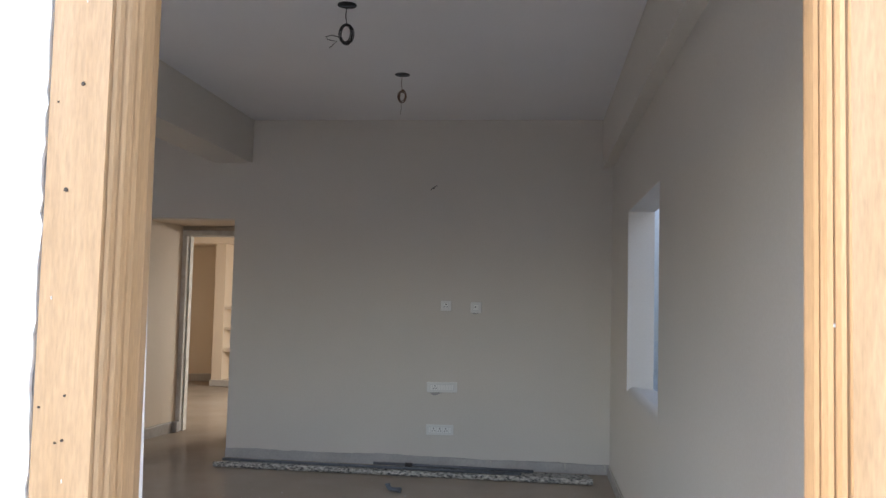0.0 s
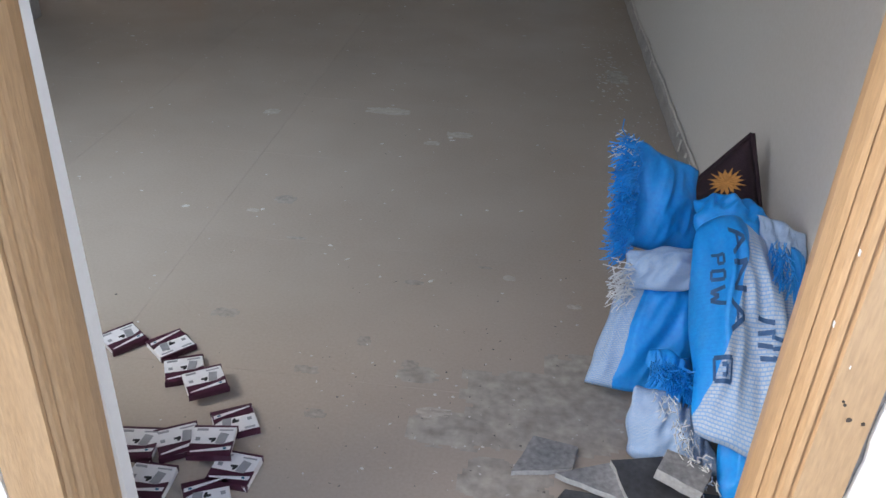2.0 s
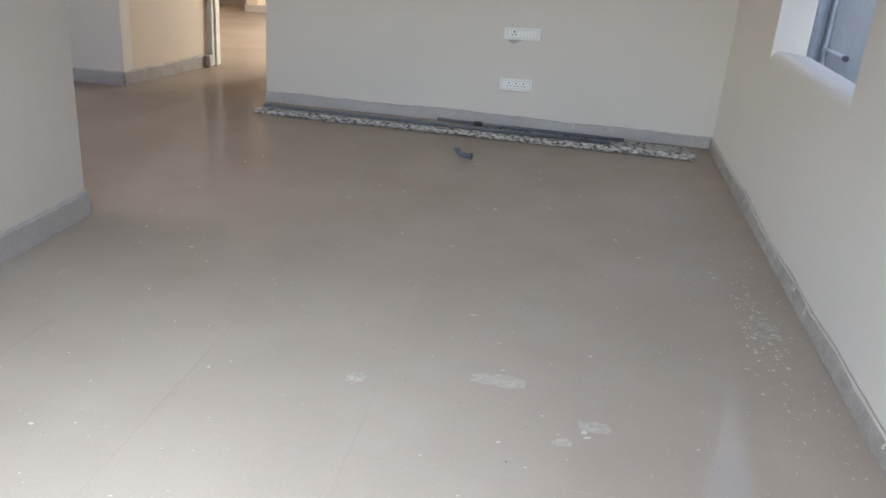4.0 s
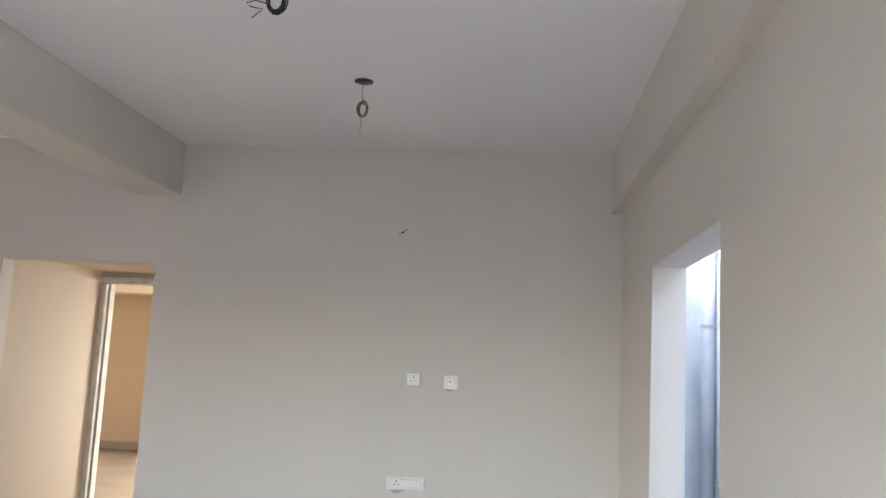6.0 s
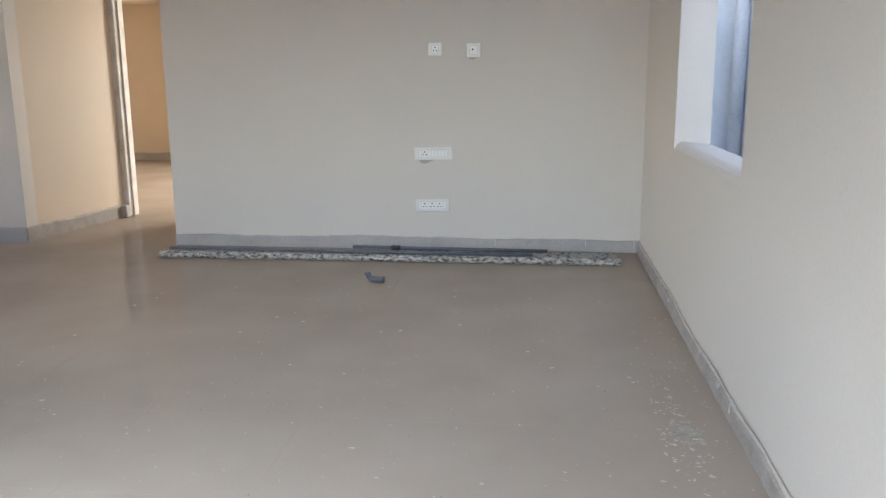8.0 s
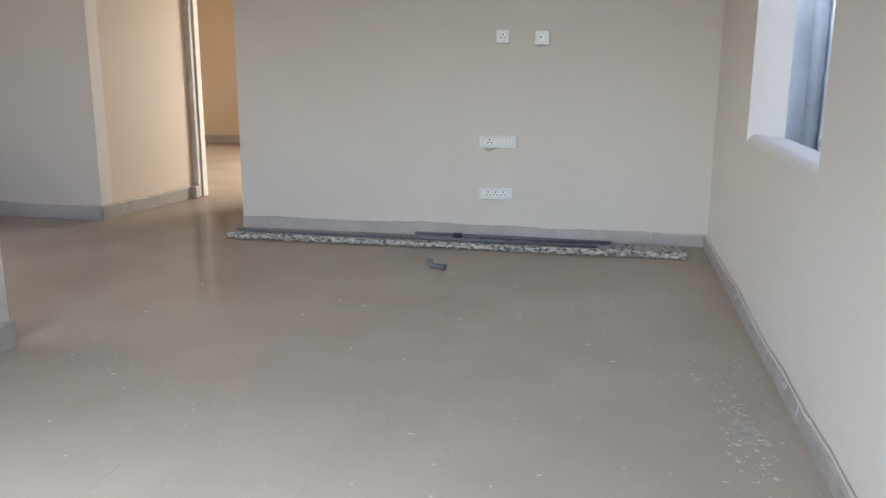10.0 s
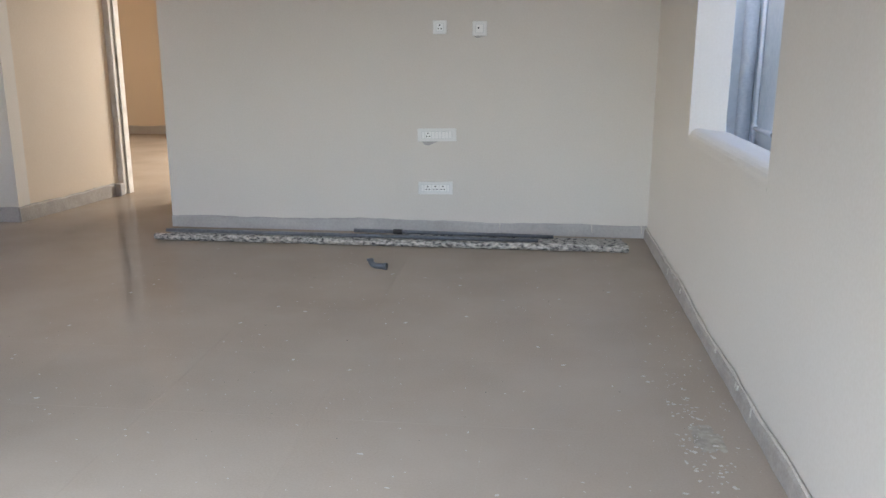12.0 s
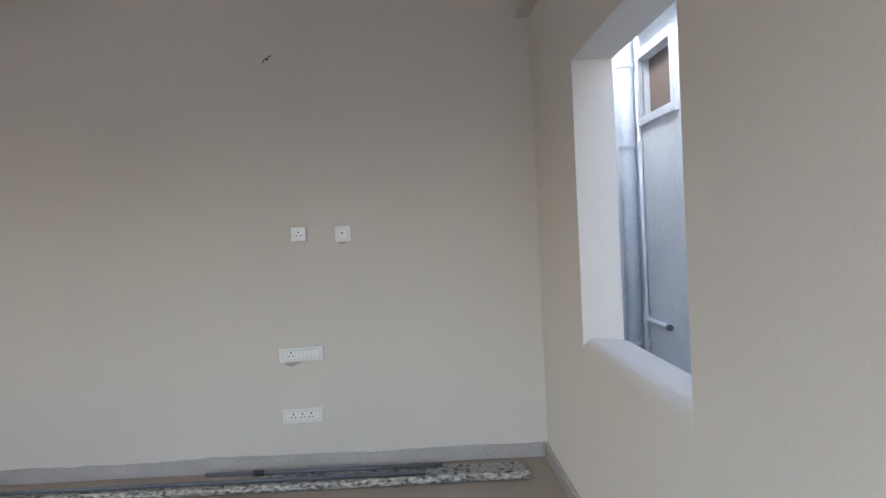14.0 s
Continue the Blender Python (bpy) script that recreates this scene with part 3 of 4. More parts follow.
def socket_plate(name, label, at, w, h, modules, turn=0.0, rot=None):
    """A wall plate with its modules: 's' socket, 'r' rocker, 'k' blank, 't' aerial outlet."""
    t = thing(name, label, "wall socket", at)
    t.rotation_euler = rot or (0, radians(turn), 0)
    part("plate", plate(bmesh.new(), w, h, 0.012), M_PLATE, t)
    x = -sum(m[1] for m in modules) / 2
    part("inset", soft_box(x - 0.003, -x + 0.003, -0.0128, -0.009, -h * 0.31, h * 0.31, 0.001, 1), M_INSET, t, "grey inset behind the modules")
    for kind, mw in modules:
        cx = x + mw / 2
        x += mw
        bm = soft_box(cx - mw / 2 + 0.0014, cx + mw / 2 - 0.0014, -0.0155 if kind == "r" else -0.0135, -0.008, -h * 0.27, h * 0.27, 0.0015, 1,
                      pose(0, 0, 0, 4 if kind == "r" else 0))
        mod = part("rocker" if kind == "r" else "module", bm, M_PLASTIC, t, "white rocker switch" if kind == "r" else "white module")
        if kind == "s":
            pins(mod, cx, 0, -0.0135)
        if kind == "t":
            # another black disc, for the shade inside the aerial outlet
            part("aerial_hole_shade", tube(bmesh.new(), [(cx - 0.006, -0.012, 0.004), (cx - 0.006, -0.0142, 0.004)], 0.006, 10), M_DARK, mod, "black disc for the aerial hole's shade")
    return t


socket_plate("wall_socket", "white square wall socket with three pin holes", (-0.724, YB - 0.001, 1.377), 0.092, 0.088, [("s", 0.046)])
socket_plate("aerial_socket", "white square aerial outlet over a rough gap", (-0.464, YB - 0.001, 1.369), 0.096, 0.096, [("t", 0.05)])
socket_plate("switch_board", "white switch board with a socket and rockers", (-0.743, YB - 0.001, 0.678), 0.262, 0.088, [("k", 0.02), ("s", 0.046)] + [("r", 0.023)] * 5 + [("k", 0.022)], -1.5)
socket_plate("triple_socket_board", "white board with three sockets near the floor", (-0.753, YB - 0.001, 0.316), 0.236, 0.088, [("k", 0.02), ("s", 0.052), ("s", 0.052), ("s", 0.052), ("k", 0.02)], -1)
socket_plate("dining_switch_board", "white switch board on the short wall", (XL + 0.001, 4.12, 1.30), 0.3, 0.092, [("s", 0.046), ("r", 0.023), ("r", 0.023), ("k", 0.046), ("t", 0.05)], rot=(0, 0, radians(90)))


def plaster_gap(x, z, w, h):
    """The hacked hollow left open under a plate."""
    bm = bmesh.new()
    pts = [(-w / 2, 0), (w / 2, 0), (w * 0.2, -h * 0.5), (-w * 0.1, -h), (-w * 0.33, -h * 0.75)]
    a = [bm.verts.new((x + u, YB - 0.004, z + v)) for u, v in pts]
    b = [bm.verts.new((x + u, YB - 0.0005, z + v)) for u, v in pts]
    bm.faces.new(a)
    bm.faces.new(b[::-1])
    for i in range(5):
        bm.faces.new((a[i], a[(i + 1) % 5], b[(i + 1) % 5], b[i]))
    return tagged(part("plaster_hole", bm, M_SKIRT), "hacked grey plaster hole under a wall plate", "plaster hole", kind="structure")


plaster_gap(-0.79, 0.635, 0.12, 0.03)
plaster_gap(-0.466, 1.322, 0.07, 0.013)


def wire_stub(name, at, length, rise, label):
    t = thing(name, label, "cable", at)
    bm = tube(bmesh.new(), [(-length / 2, 0.0, -rise), (-length / 4, -0.012, -rise * 0.3), (length / 4, -0.015, rise * 0.5), (length / 2, -0.006, rise)], 0.003, 6)
    part("wire", bm, M_WIRE, t)
    # flat black disc on the wall, painted as the shade in the mouth
    part("conduit_mouth_shade", tube(bmesh.new(), [(0, 0.002, 0), (0, -0.002, 0)], 0.008, 10), M_DARK, t, "black disc for the conduit mouth's shade")


wire_stub("wall_light_cable", (-0.856, YB - 0.001, 2.40), 0.055, 0.02, "short black cable end coming out of the wall")
wire_stub("dining_wall_cable", (-3.937, YB - 0.001, 2.388), 0.02, -0.012, "dark cable end in a small wall hole")


def fan_point(at, ring, turns, mat, tail, label, seed):
    """A fan-hook hole in the ceiling, its shade a black disc, with a coil of cable hanging from it."""
    r = random.Random(seed)
    t = thing("ceiling_fan_point", label, "ceiling cable", at, group="ceiling fan points")
    bm = tube(bmesh.new(), [(0, 0, 0.002), (0, 0, -0.004)], 0.052, 20)
    part("hook_box_shade", bm, M_DARK, t, "round black disc for the hook box's shade")
    part("hook_rod", tube(bmesh.new(), [(-0.045, 0, -0.008), (0.045, 0, -0.008)], 0.004, 8), M_CONDUIT, t)
    part("drop_wire", tube(bmesh.new(), [(0, 0, -0.006), (-0.008, 0.004, -0.06), (0.002, 0, -0.16 + ring)], 0.0022, 6), mat, t)
    bm = bmesh.new()
    for k in range(turns):
        a0, rx, rz = r.uniform(0, 6), ring * r.uniform(0.5, 0.72), ring * r.uniform(0.85, 1.1)
        c = Vector((r.uniform(-0.006, 0.006), r.uniform(-0.01, 0.01), -0.16 + r.uniform(-0.006, 0.006)))
        tw = r.uniform(-0.5, 0.5)
        pts = [c + Vector((rx * math.cos(a0 + i * 0.42) * math.cos(tw), rx * math.cos(a0 + i * 0.42) * math.sin(tw) + 0.004 * i / 15, rz * math.sin(a0 + i * 0.42))) for i in range(16)]
        tube(bm, pts, 0.0028, 6)
    part("cable_coil", bm, mat, t)
    if tail == "side":
        bm = tube(bmesh.new(), [(-0.03, 0, -0.18), (-0.08, 0, -0.165), (-0.115, 0, -0.175), (-0.10, 0, -0.19), (-0.05, 0, -0.2), (-0.09, 0, -0.235)], 0.0022, 6)
    else:
        bm = tube(bmesh.new(), [(-0.004, 0, -0.16 - ring), (-0.002, 0, -0.2 - ring), (-0.006, 0, -0.24 - ring)], 0.0016, 6)
    part("cable_tail", bm, mat, t)


fan_point((-0.99, 4.57, H), 0.052, 8, M_WIRE, "side", "tangled black cable coil hanging from a ceiling hook box", 2)
fan_point((-0.912, 5.94, H), 0.042, 5, M_WIRE_R, "down", "small brown cable coil hanging from a ceiling hook box", 5)

# ---- pipes lying at the foot of the end wall ----


def lying_pipe(name, p, q, r, mat, label, rough=0.0, sides=10, step=0.03):
    p, q = Vector(p), Vector(q)
    n = max(2, int((q - p).length / step)) if rough else 2
    pts = []
    for i in range(n + 1):
        w = p.lerp(q, i / n)
        pts.append(w + Vector((0, 0.15 * r * noise.noise(w * 2.1), 0)) if rough else w)
    bm = tube(bmesh.new(), pts, r, sides, wobble=rough)
    return tagged(part(name, bm, mat, smooth=not rough), label, "pipe", group="pipes along the wall")


lying_pipe("splattered_pipe", (-2.585, 6.985, 0.024), (0.515, 6.98, 0.024), 0.023, M_SPLAT, "long pipe crusted with splashed plaster on the floor", 0.07)
lying_pipe("splattered_pipe", (-2.50, 7.045, 0.023), (0.51, 7.05, 0.023), 0.021, M_SPLAT_G, "long pipe crusted with splashed plaster on the floor", 0.07)
lying_pipe("splattered_pipe", (-1.12, 7.12, 0.021), (0.50, 7.115, 0.021), 0.019, M_SPLAT_G, "shorter plaster-crusted pipe lying by the wall", 0.07)
lying_pipe("splattered_pipe", (-0.95, 7.185, 0.021), (0.49, 7.18, 0.021), 0.019, M_SPLAT_G, "shorter plaster-crusted pipe lying by the wall", 0.07)
lying_pipe("conduit_pipe", (-2.53, 7.04, 0.056), (-0.05, 7.0, 0.058), 0.0125, M_CONDUIT, "smooth dark grey conduit on the crusted pipes")
lying_pipe("conduit_pipe", (-1.28, 7.19, 0.052), (0.05, 7.15, 0.052), 0.0125, M_CONDUIT, "smooth dark grey conduit on the crusted pipes")
lying_pipe("conduit_coupling", (-1.01, 7.18, 0.052), (-0.95, 7.178, 0.052), 0.018, M_WIRE, "black coupling on a grey conduit")


def elbow():
    t = thing("conduit_elbow", "grey plastic conduit elbow lying on the floor", "pipe elbow", (-0.985, 6.42, 0.022))
    pts = [(0.062, -0.02, 0), (0.0, -0.006, 0)] + [(-0.03 * math.sin(a), -0.004 + 0.0 * a, 0.03 - 0.03 * math.cos(a)) for a in (0.3, 0.7, 1.1, 1.5)] + [(-0.034, 0.0, 0.036)]
    part("bend", tube(bmesh.new(), pts, 0.017, 12), M_CONDUIT, t, smooth=True)
    part("collar", tube(bmesh.new(), [(0.05, -0.0175, 0), (0.066, -0.021, 0)], 0.0205, 12), M_CONDUIT, t)
    part("collar", tube(bmesh.new(), [(-0.034, 0, 0.028), (-0.034, 0, 0.039)], 0.0205, 12), M_CONDUIT, t)


elbow()

# ---- cartons by the entrance ----
rng = random.Random(11)


def carton(at, turn, tilt, flip, seed):
    """A flat switch-fitting carton: white lid, dark printed edge, grey picture and small black marks."""
    t = thing("switch_carton", "flat white and maroon switch-fitting carton on the floor", "carton", (at[0], at[1], at[2]), group="cartons by the entrance")
    t.rotation_euler = (radians(tilt), radians(tilt * 0.5), radians(turn))
    w, d, h = 0.042, 0.041, 0.015
    r = random.Random(seed)
    bm = bmesh.new()
    block(bm, -w, w, -d, d, 0, h)
    for v in bm.verts:
        v.co += Vector((r.uniform(-1, 1), r.uniform(-1, 1), r.uniform(-0.6, 0))) * 0.002
    bmesh.ops.bevel(bm, geom=bm.edges[:], offset=0.0016, segments=1, affect="EDGES")
    part("box", bm, M_CARTON, t)
    s = -1 if flip else 1

    def patch(name, pts, lift, mat, label=""):
        bm = bmesh.new()
        lo, hi = [[bm.verts.new((x * s, y * s, z)) for x, y in pts] for z in (h - 0.003, h + lift)]
        bm.faces.new(lo)
        bm.faces.new(hi)
        for i in range(len(pts)):
            j = (i + 1) % len(pts)
            bm.faces.new((lo[i], lo[j], hi[j], hi[i]))
        part(name, bm, mat, t, label)

    e = 0.0006
    part("side_print", boxes((-w - e - 0.001, w + e + 0.001, *sorted((-s * (d + 0.0016), -s * (d - 0.003))), 0.001, h - 0.001)), M_MAROON, t, "maroon printed side")
    part("side_print", boxes((-w - e - 0.001, w + e + 0.001, *sorted((s * (d + 0.0016), s * (d - 0.003))), 0.001, h + e)), M_MAROON, t, "maroon printed side")
    patch("maroon_band", [(-w, -0.010), (-w, -d), (w, -d), (w, -0.001), (0.020, -0.011)], e, M_MAROON, "maroon slanting band")
    patch("white_stripe", [(-w + 0.004, -0.031), (-w + 0.006, -0.034), (w - 0.003, -0.026), (w - 0.002, -0.016)], 0.0010, M_CARTON, "white slanting stripe")
    patch("blue_dot", [(0.028 + 0.004 * math.cos(k * 1.047), -0.0225 + 0.003 * math.sin(k * 1.047)) for k in range(6)], 0.0014, M_TEAL, "small blue printed dot")
    patch("picture", [(0.006, -0.008), (0.024, -0.011), (0.029, 0.018), (0.012, 0.022)], 0.0009, M_GREYP, "grey picture of a wall plate")
    patch("picture_mark", [(-0.008, 0.006), (0.006, 0.007), (0.006, 0.002), (0.002, -0.005), (-0.002, -0.005), (-0.002, 0.001), (-0.008, 0.002)], 0.0009, M_DARK)
    patch("print_bar", [(-0.036, 0.028), (-0.014, 0.028), (-0.014, 0.033), (-0.036, 0.033)], 0.0008, M_GREYP, "bar of unreadable print")
    patch("print_bar", [(0.008, 0.028), (0.036, 0.028), (0.036, 0.031), (0.008, 0.031)], 0.0008, M_GREYP, "bar of unreadable print")
    patch("print_bar", [(-0.034, 0.000), (-0.025, 0.000), (-0.025, 0.008), (-0.034, 0.008)], 0.0008, M_GREYP, "square of unreadable print")


CARTONS = [(-0.826, 2.104), (-0.707, 2.1), (-0.641, 2.016), (-0.572, 1.965), (-0.474, 1.868), (-0.567, 1.796), (-0.646, 1.776), (-0.491, 1.787), (-0.432, 1.738), (-0.582, 1.684), (-0.459, 1.664)]
TURNS = (-50, -48, -24, -32, -30, -30, -6, -8, 4, 0, -26)
for k, ((x, y), a) in enumerate(zip(CARTONS, TURNS)):
    up = 0.0175 if k in (3, 7) else 0.001
    carton((x, y, up), -a, 0, k in (1, 4, 10), k)
tagged(part("paper_scrap", soft_box(-0.777, -0.767, 1.905, 1.925, 0.001, 0.01, 0.002, 1), M_CARTON), "small white paper scrap", "scrap")
tagged(part("red_scrap", soft_box(-0.873, -0.858, 1.862, 1.866, 0.001, 0.004, 0.001, 1), material("red_plastic", (0.4, 0.03, 0.02), 0.4, bump=0)), "small red plastic scrap", "scrap")

# ---- sacks by the entrance ----


def sack(name, label, c, thick, mat, seed, n=44, wrinkle=0.02, fold=5.0, prints=(), rounded=0.28, pleat=0.0):
    """A limp woven sack: a stuffed, creased sheet between four corners (top left, top right, bottom right, bottom left)."""
    bm = bmesh.new()
    uvl = bm.loops.layers.uv.new("UVMap")
    a, b, cc, d = [Vector(p) for p in c]
    nrm = ((b - a).cross(d - a)).normalized()
    if nrm.y > 0:
        nrm = -nrm
    grid, off = {}, Vector((seed * 3.7, seed * 1.3, 0))
    for side in (1, -1):
        for i in range(n + 1):
            for j in range(n + 1):
                u, v = i / n, j / n
                edge = i in (0, n) or j in (0, n)
                if side < 0 and edge:
                    grid[side, i, j] = grid[1, i, j]
                    continue
                du, dv = 2 * u - 1, 2 * v - 1
                slack = 1 - rounded * (1 - max(abs(du), abs(dv)) / (math.hypot(du, dv) or 1)) * max(abs(du), abs(dv)) * 1.6
                p = a.lerp(b, 0.5 + du * slack / 2).lerp(d.lerp(cc, 0.5 + du * slack / 2), 0.5 + dv * slack / 2)
                q = Vector((u * fold, v * fold, seed))
                puff = (max(0, math.sin(math.pi * u)) * max(0, math.sin(math.pi * v))) ** 0.5
                rim = min(1, 6 * min(u, 1 - u, v, 1 - v))
                # a few broad folds run along the sack, soft dents cross them, fine creases lie on top
                long_fold = noise.noise(Vector((u * fold * 0.75 + v * 1.1, v * 0.8, seed * 2.3)))
                dent = noise.noise(q * 0.42 + off)
                fine = 1 - 3 * abs(noise.noise(Vector((u * fold * 1.3 + v * fold * 0.5, v * fold * 0.55, seed * 4.1))))
                w = thick * puff * (1.0 + 0.45 * dent)
                long_fold += pleat * math.sin(u * 24 + 5 * dent + v * 3) * (1 - 0.8 * v) * rim
                p = p + nrm * (side * w + wrinkle * (0.95 * long_fold + 0.30 * fine * rim) * (0.4 + 0.6 * puff))
                p += (1 - rim) * 0.8 * wrinkle * Vector((noise.noise(q * 0.6 + off * 2), 0, noise.noise(q * 0.6 + off * 5)))
                p.z, p.x = max(p.z, 0.004), min(p.x, 0.676)
                grid[side, i, j] = bm.verts.new(p)
        for i in range(n):
            for j in range(n):
                ids = ((i, j), (i + 1, j), (i + 1, j + 1), (i, j + 1))
                f = bm.faces.new([grid[side, *k] for k in (ids if side > 0 else ids[::-1])])
                for loop, (ii, jj) in zip(f.loops, ids if side > 0 else ids[::-1]):
                    loop[uvl].uv = (ii / n, jj / n)
    root = thing(name, label, "sack", group="sacks by the entrance")
    if prints:
        def spot(u, v):
            i, j = min(n - 1, int(u * n)), min(n - 1, int(v * n))
            fu, fv = u * n - i, v * n - j
            g = [grid[1, i + di, j + dj].co for di, dj in ((0, 0), (1, 0), (1, 1), (0, 1))]
            return g[0].lerp(g[1], fu).lerp(g[3].lerp(g[2], fu), fv) + nrm * 0.003
        for strokes, (u0, v0), (su, sv), wide, what in prints:
            pm = bmesh.new()
            for stroke in strokes:
                for (a0, b0), (a1, b1) in zip(stroke, stroke[1:]):
                    du, dv = (a1 - a0) * su, (b1 - b0) * sv
                    ln = math.hypot(du, dv) or 1
                    ou, ov = -dv / ln * wide, du / ln * wide
                    steps, prev = 5, None
                    for k in range(steps + 1):
                        cu, cv = u0 + a0 * su + du * k / steps, v0 + b0 * sv + dv * k / steps
                        pair = [pm.verts.new(spot(cu + ou, cv + ov)), pm.verts.new(spot(cu - ou, cv - ov))]
                        if prev:
                            pm.faces.new((prev[0], prev[1], pair[1], pair[0]))
                        prev = pair
            part("print", pm, M_PRINT, root, what)
    part("cloth", bm, mat, root, smooth=True)
    return root


def fray(parent, p, q, count, length, mat, seed, out=(-1, 0, 0)):
    """Loose threads along a torn edge."""
    r, bm = random.Random(seed), bmesh.new()
    p, q, o = Vector(p), Vector(q), Vector(out)
    for k in range(count):
        s = p.lerp(q, r.random()) + Vector((r.uniform(-0.008, 0.030), r.uniform(-0.030, 0.008), r.uniform(-0.012, 0.012)))
        d = (o + Vector((r.uniform(-0.8, 0.6), r.uniform(-0.9, 0.4), r.uniform(-1.2, 0.7)))).normalized()
        e = (d + Vector((r.uniform(-0.7, 0.7), r.uniform(-0.7, 0.7), r.uniform(-1.0, 0.4)))).normalized()
        ln = length * r.uniform(0.35, 1)
        pts = [s, s + d * ln * 0.5, s + d * ln * 0.5 + e * ln * 0.5]
        for w in pts:
            w.z = max(w.z, 0.006)
        tube(bm, pts, 0.0013, 3, cap=False)
    return part("frayed_threads", bm, mat, parent, "frayed woven threads")


S_BLUE = sack_material("blue_woven_sack", 1.4, False)
S_HALF = sack_material("blue_and_pale_woven_sack", 0.66, False, 0.72)
S_HALF2 = sack_material("pale_and_blue_woven_sack", 0.30, True)
# strokes in a unit cell; the words run down the sack
LET_P = [[(0, 0), (1, 0)], [(1, 0), (1, 0.8), (0.55, 0.8), (0.55, 0)]]
LET_O = [[(0, 0.1), (0, 0.8), (1, 0.8), (1, 0.1), (0, 0.1)]]
LET_W = [[(1, 0), (0, 0.25), (0.6, 0.5), (0, 0.75), (1, 1)]]
BAR_N = [[(0, 0), (1, 0), (0, 0.8), (1, 0.8)]]
BAR_Z = [[(0, 0), (1, 0.45), (0, 0.9)], [(0.45, 0.2), (0.45, 0.7)]]
BAR_S = [[(0, 0), (1, 0), (1, 0.9), (0, 0.9), (0, 0)], [(0.4, 0.25), (0.65, 0.25), (0.65, 0.65), (0.4, 0.65)]]
BAR_L = [[(0, 0), (1, 0.1)], [(0, 0.35), (1, 0.3)], [(0, 0.6), (0.8, 0.65)], [(0.1, 0.9), (0.9, 0.95)]]
PRINTS = [(LET_P, (0.12, 0.20), (0.10, 0.06), 0.009, "faded black letter"), (LET_O, (0.12, 0.28), (0.10, 0.06), 0.009, "faded black letter"), (LET_W, (0.12, 0.365), (0.10, 0.075), 0.009, "faded black letter"),
          (BAR_Z, (0.30, 0.10), (0.14, 0.13), 0.012, "faded black lettering"), (BAR_N, (0.29, 0.26), (0.15, 0.14), 0.012, "faded black lettering"), (BAR_Z, (0.26, 0.43), (0.14, 0.13), 0.012, "faded black lettering"),
          (BAR_S, (0.13, 0.66), (0.13, 0.11), 0.010, "faded square mark"), (BAR_L, (0.55, 0.48), (0.14, 0.17), 0.010, "unreadable printed lines"), (BAR_L, (0.66, 0.55), (0.10, 0.14), 0.009, "unreadable printed lines")]
S_PALE = sack_material("pale_woven_sack", -0.5, False)
up = sack("woven_sack", "bright blue woven sack with a frayed torn edge", ((0.300, 2.36, 0.53), (0.475, 2.40, 0.44), (0.49, 2.30, 0.27), (0.305, 2.29, 0.285)), 0.035, S_BLUE, 1, rounded=0.1, pleat=0.12)
fray(up, (0.300, 2.33, 0.53), (0.307, 2.25, 0.29), 900, 0.045, M_FRAY_B, 1)
fray(up, (0.292, 2.34, 0.535), (0.297, 2.32, 0.49), 50, 0.04, M_FRAY_W, 2)
band = sack("woven_sack", "pale folded woven sack mouth with white frayed end", ((0.312, 2.24, 0.30), (0.49, 2.24, 0.335), (0.50, 2.17, 0.255), (0.315, 2.17, 0.235)), 0.02, S_PALE, 2, wrinkle=0.016, pleat=0.2)
fray(band, (0.308, 2.20, 0.29), (0.312, 2.16, 0.23), 90, 0.04, M_FRAY_W, 3)
sack("woven_sack", "blue and pale woven sack slumped on the floor", ((0.325, 2.24, 0.235), (0.50, 2.22, 0.265), (0.49, 2.07, 0.03), (0.235, 2.075, 0.03)), 0.045, S_HALF2, 3)
big = sack("woven_sack", "large dusty blue and pale sack with faded print", ((0.445, 2.21, 0.43), (0.60, 2.23, 0.42), (0.672, 1.80, 0.12), (0.425, 1.82, 0.115)), 0.062, S_HALF, 4, wrinkle=0.024, prints=PRINTS, pleat=0.3)
fray(big, (0.585, 2.13, 0.42), (0.60, 2.07, 0.36), 110, 0.045, M_FRAY_B, 9, (0, -0.5, -0.6))
low = sack("woven_sack", "crumpled pale woven sack with a torn hole", ((0.33, 1.96, 0.15), (0.47, 1.97, 0.13), (0.53, 1.84, 0.02), (0.335, 1.87, 0.02)), 0.03, S_PALE, 5, wrinkle=0.028, pleat=0.2)
fray(low, (0.375, 1.92, 0.17), (0.47, 1.80, 0.055), 110, 0.03, M_FRAY_W, 5, (0, -0.8, 0.5))
hole = sack("woven_sack", "shiny blue torn sack lining in shreds", ((0.36, 2.02, 0.20), (0.455, 2.03, 0.20), (0.46, 1.93, 0.09), (0.37, 1.94, 0.10)), 0.02, S_BLUE, 6, wrinkle=0.03)
fray(hole, (0.365, 1.97, 0.2), (0.455, 1.95, 0.17), 300, 0.045, M_FRAY_B, 6, (0, -0.6, 0.2))
sack("woven_sack", "blue sack corner crushed against the frame", ((0.50, 1.90, 0.16), (0.66, 1.92, 0.20), (0.66, 1.76, 0.01), (0.50, 1.77, 0.01)), 0.03, S_BLUE, 7, wrinkle=0.025)
top = sack("woven_sack", "blue sack top folded over the pile", ((0.44, 2.28, 0.425), (0.60, 2.32, 0.42), (0.655, 2.18, 0.36), (0.45, 2.17, 0.375)), 0.035, S_BLUE, 8, wrinkle=0.03, pleat=0.25)
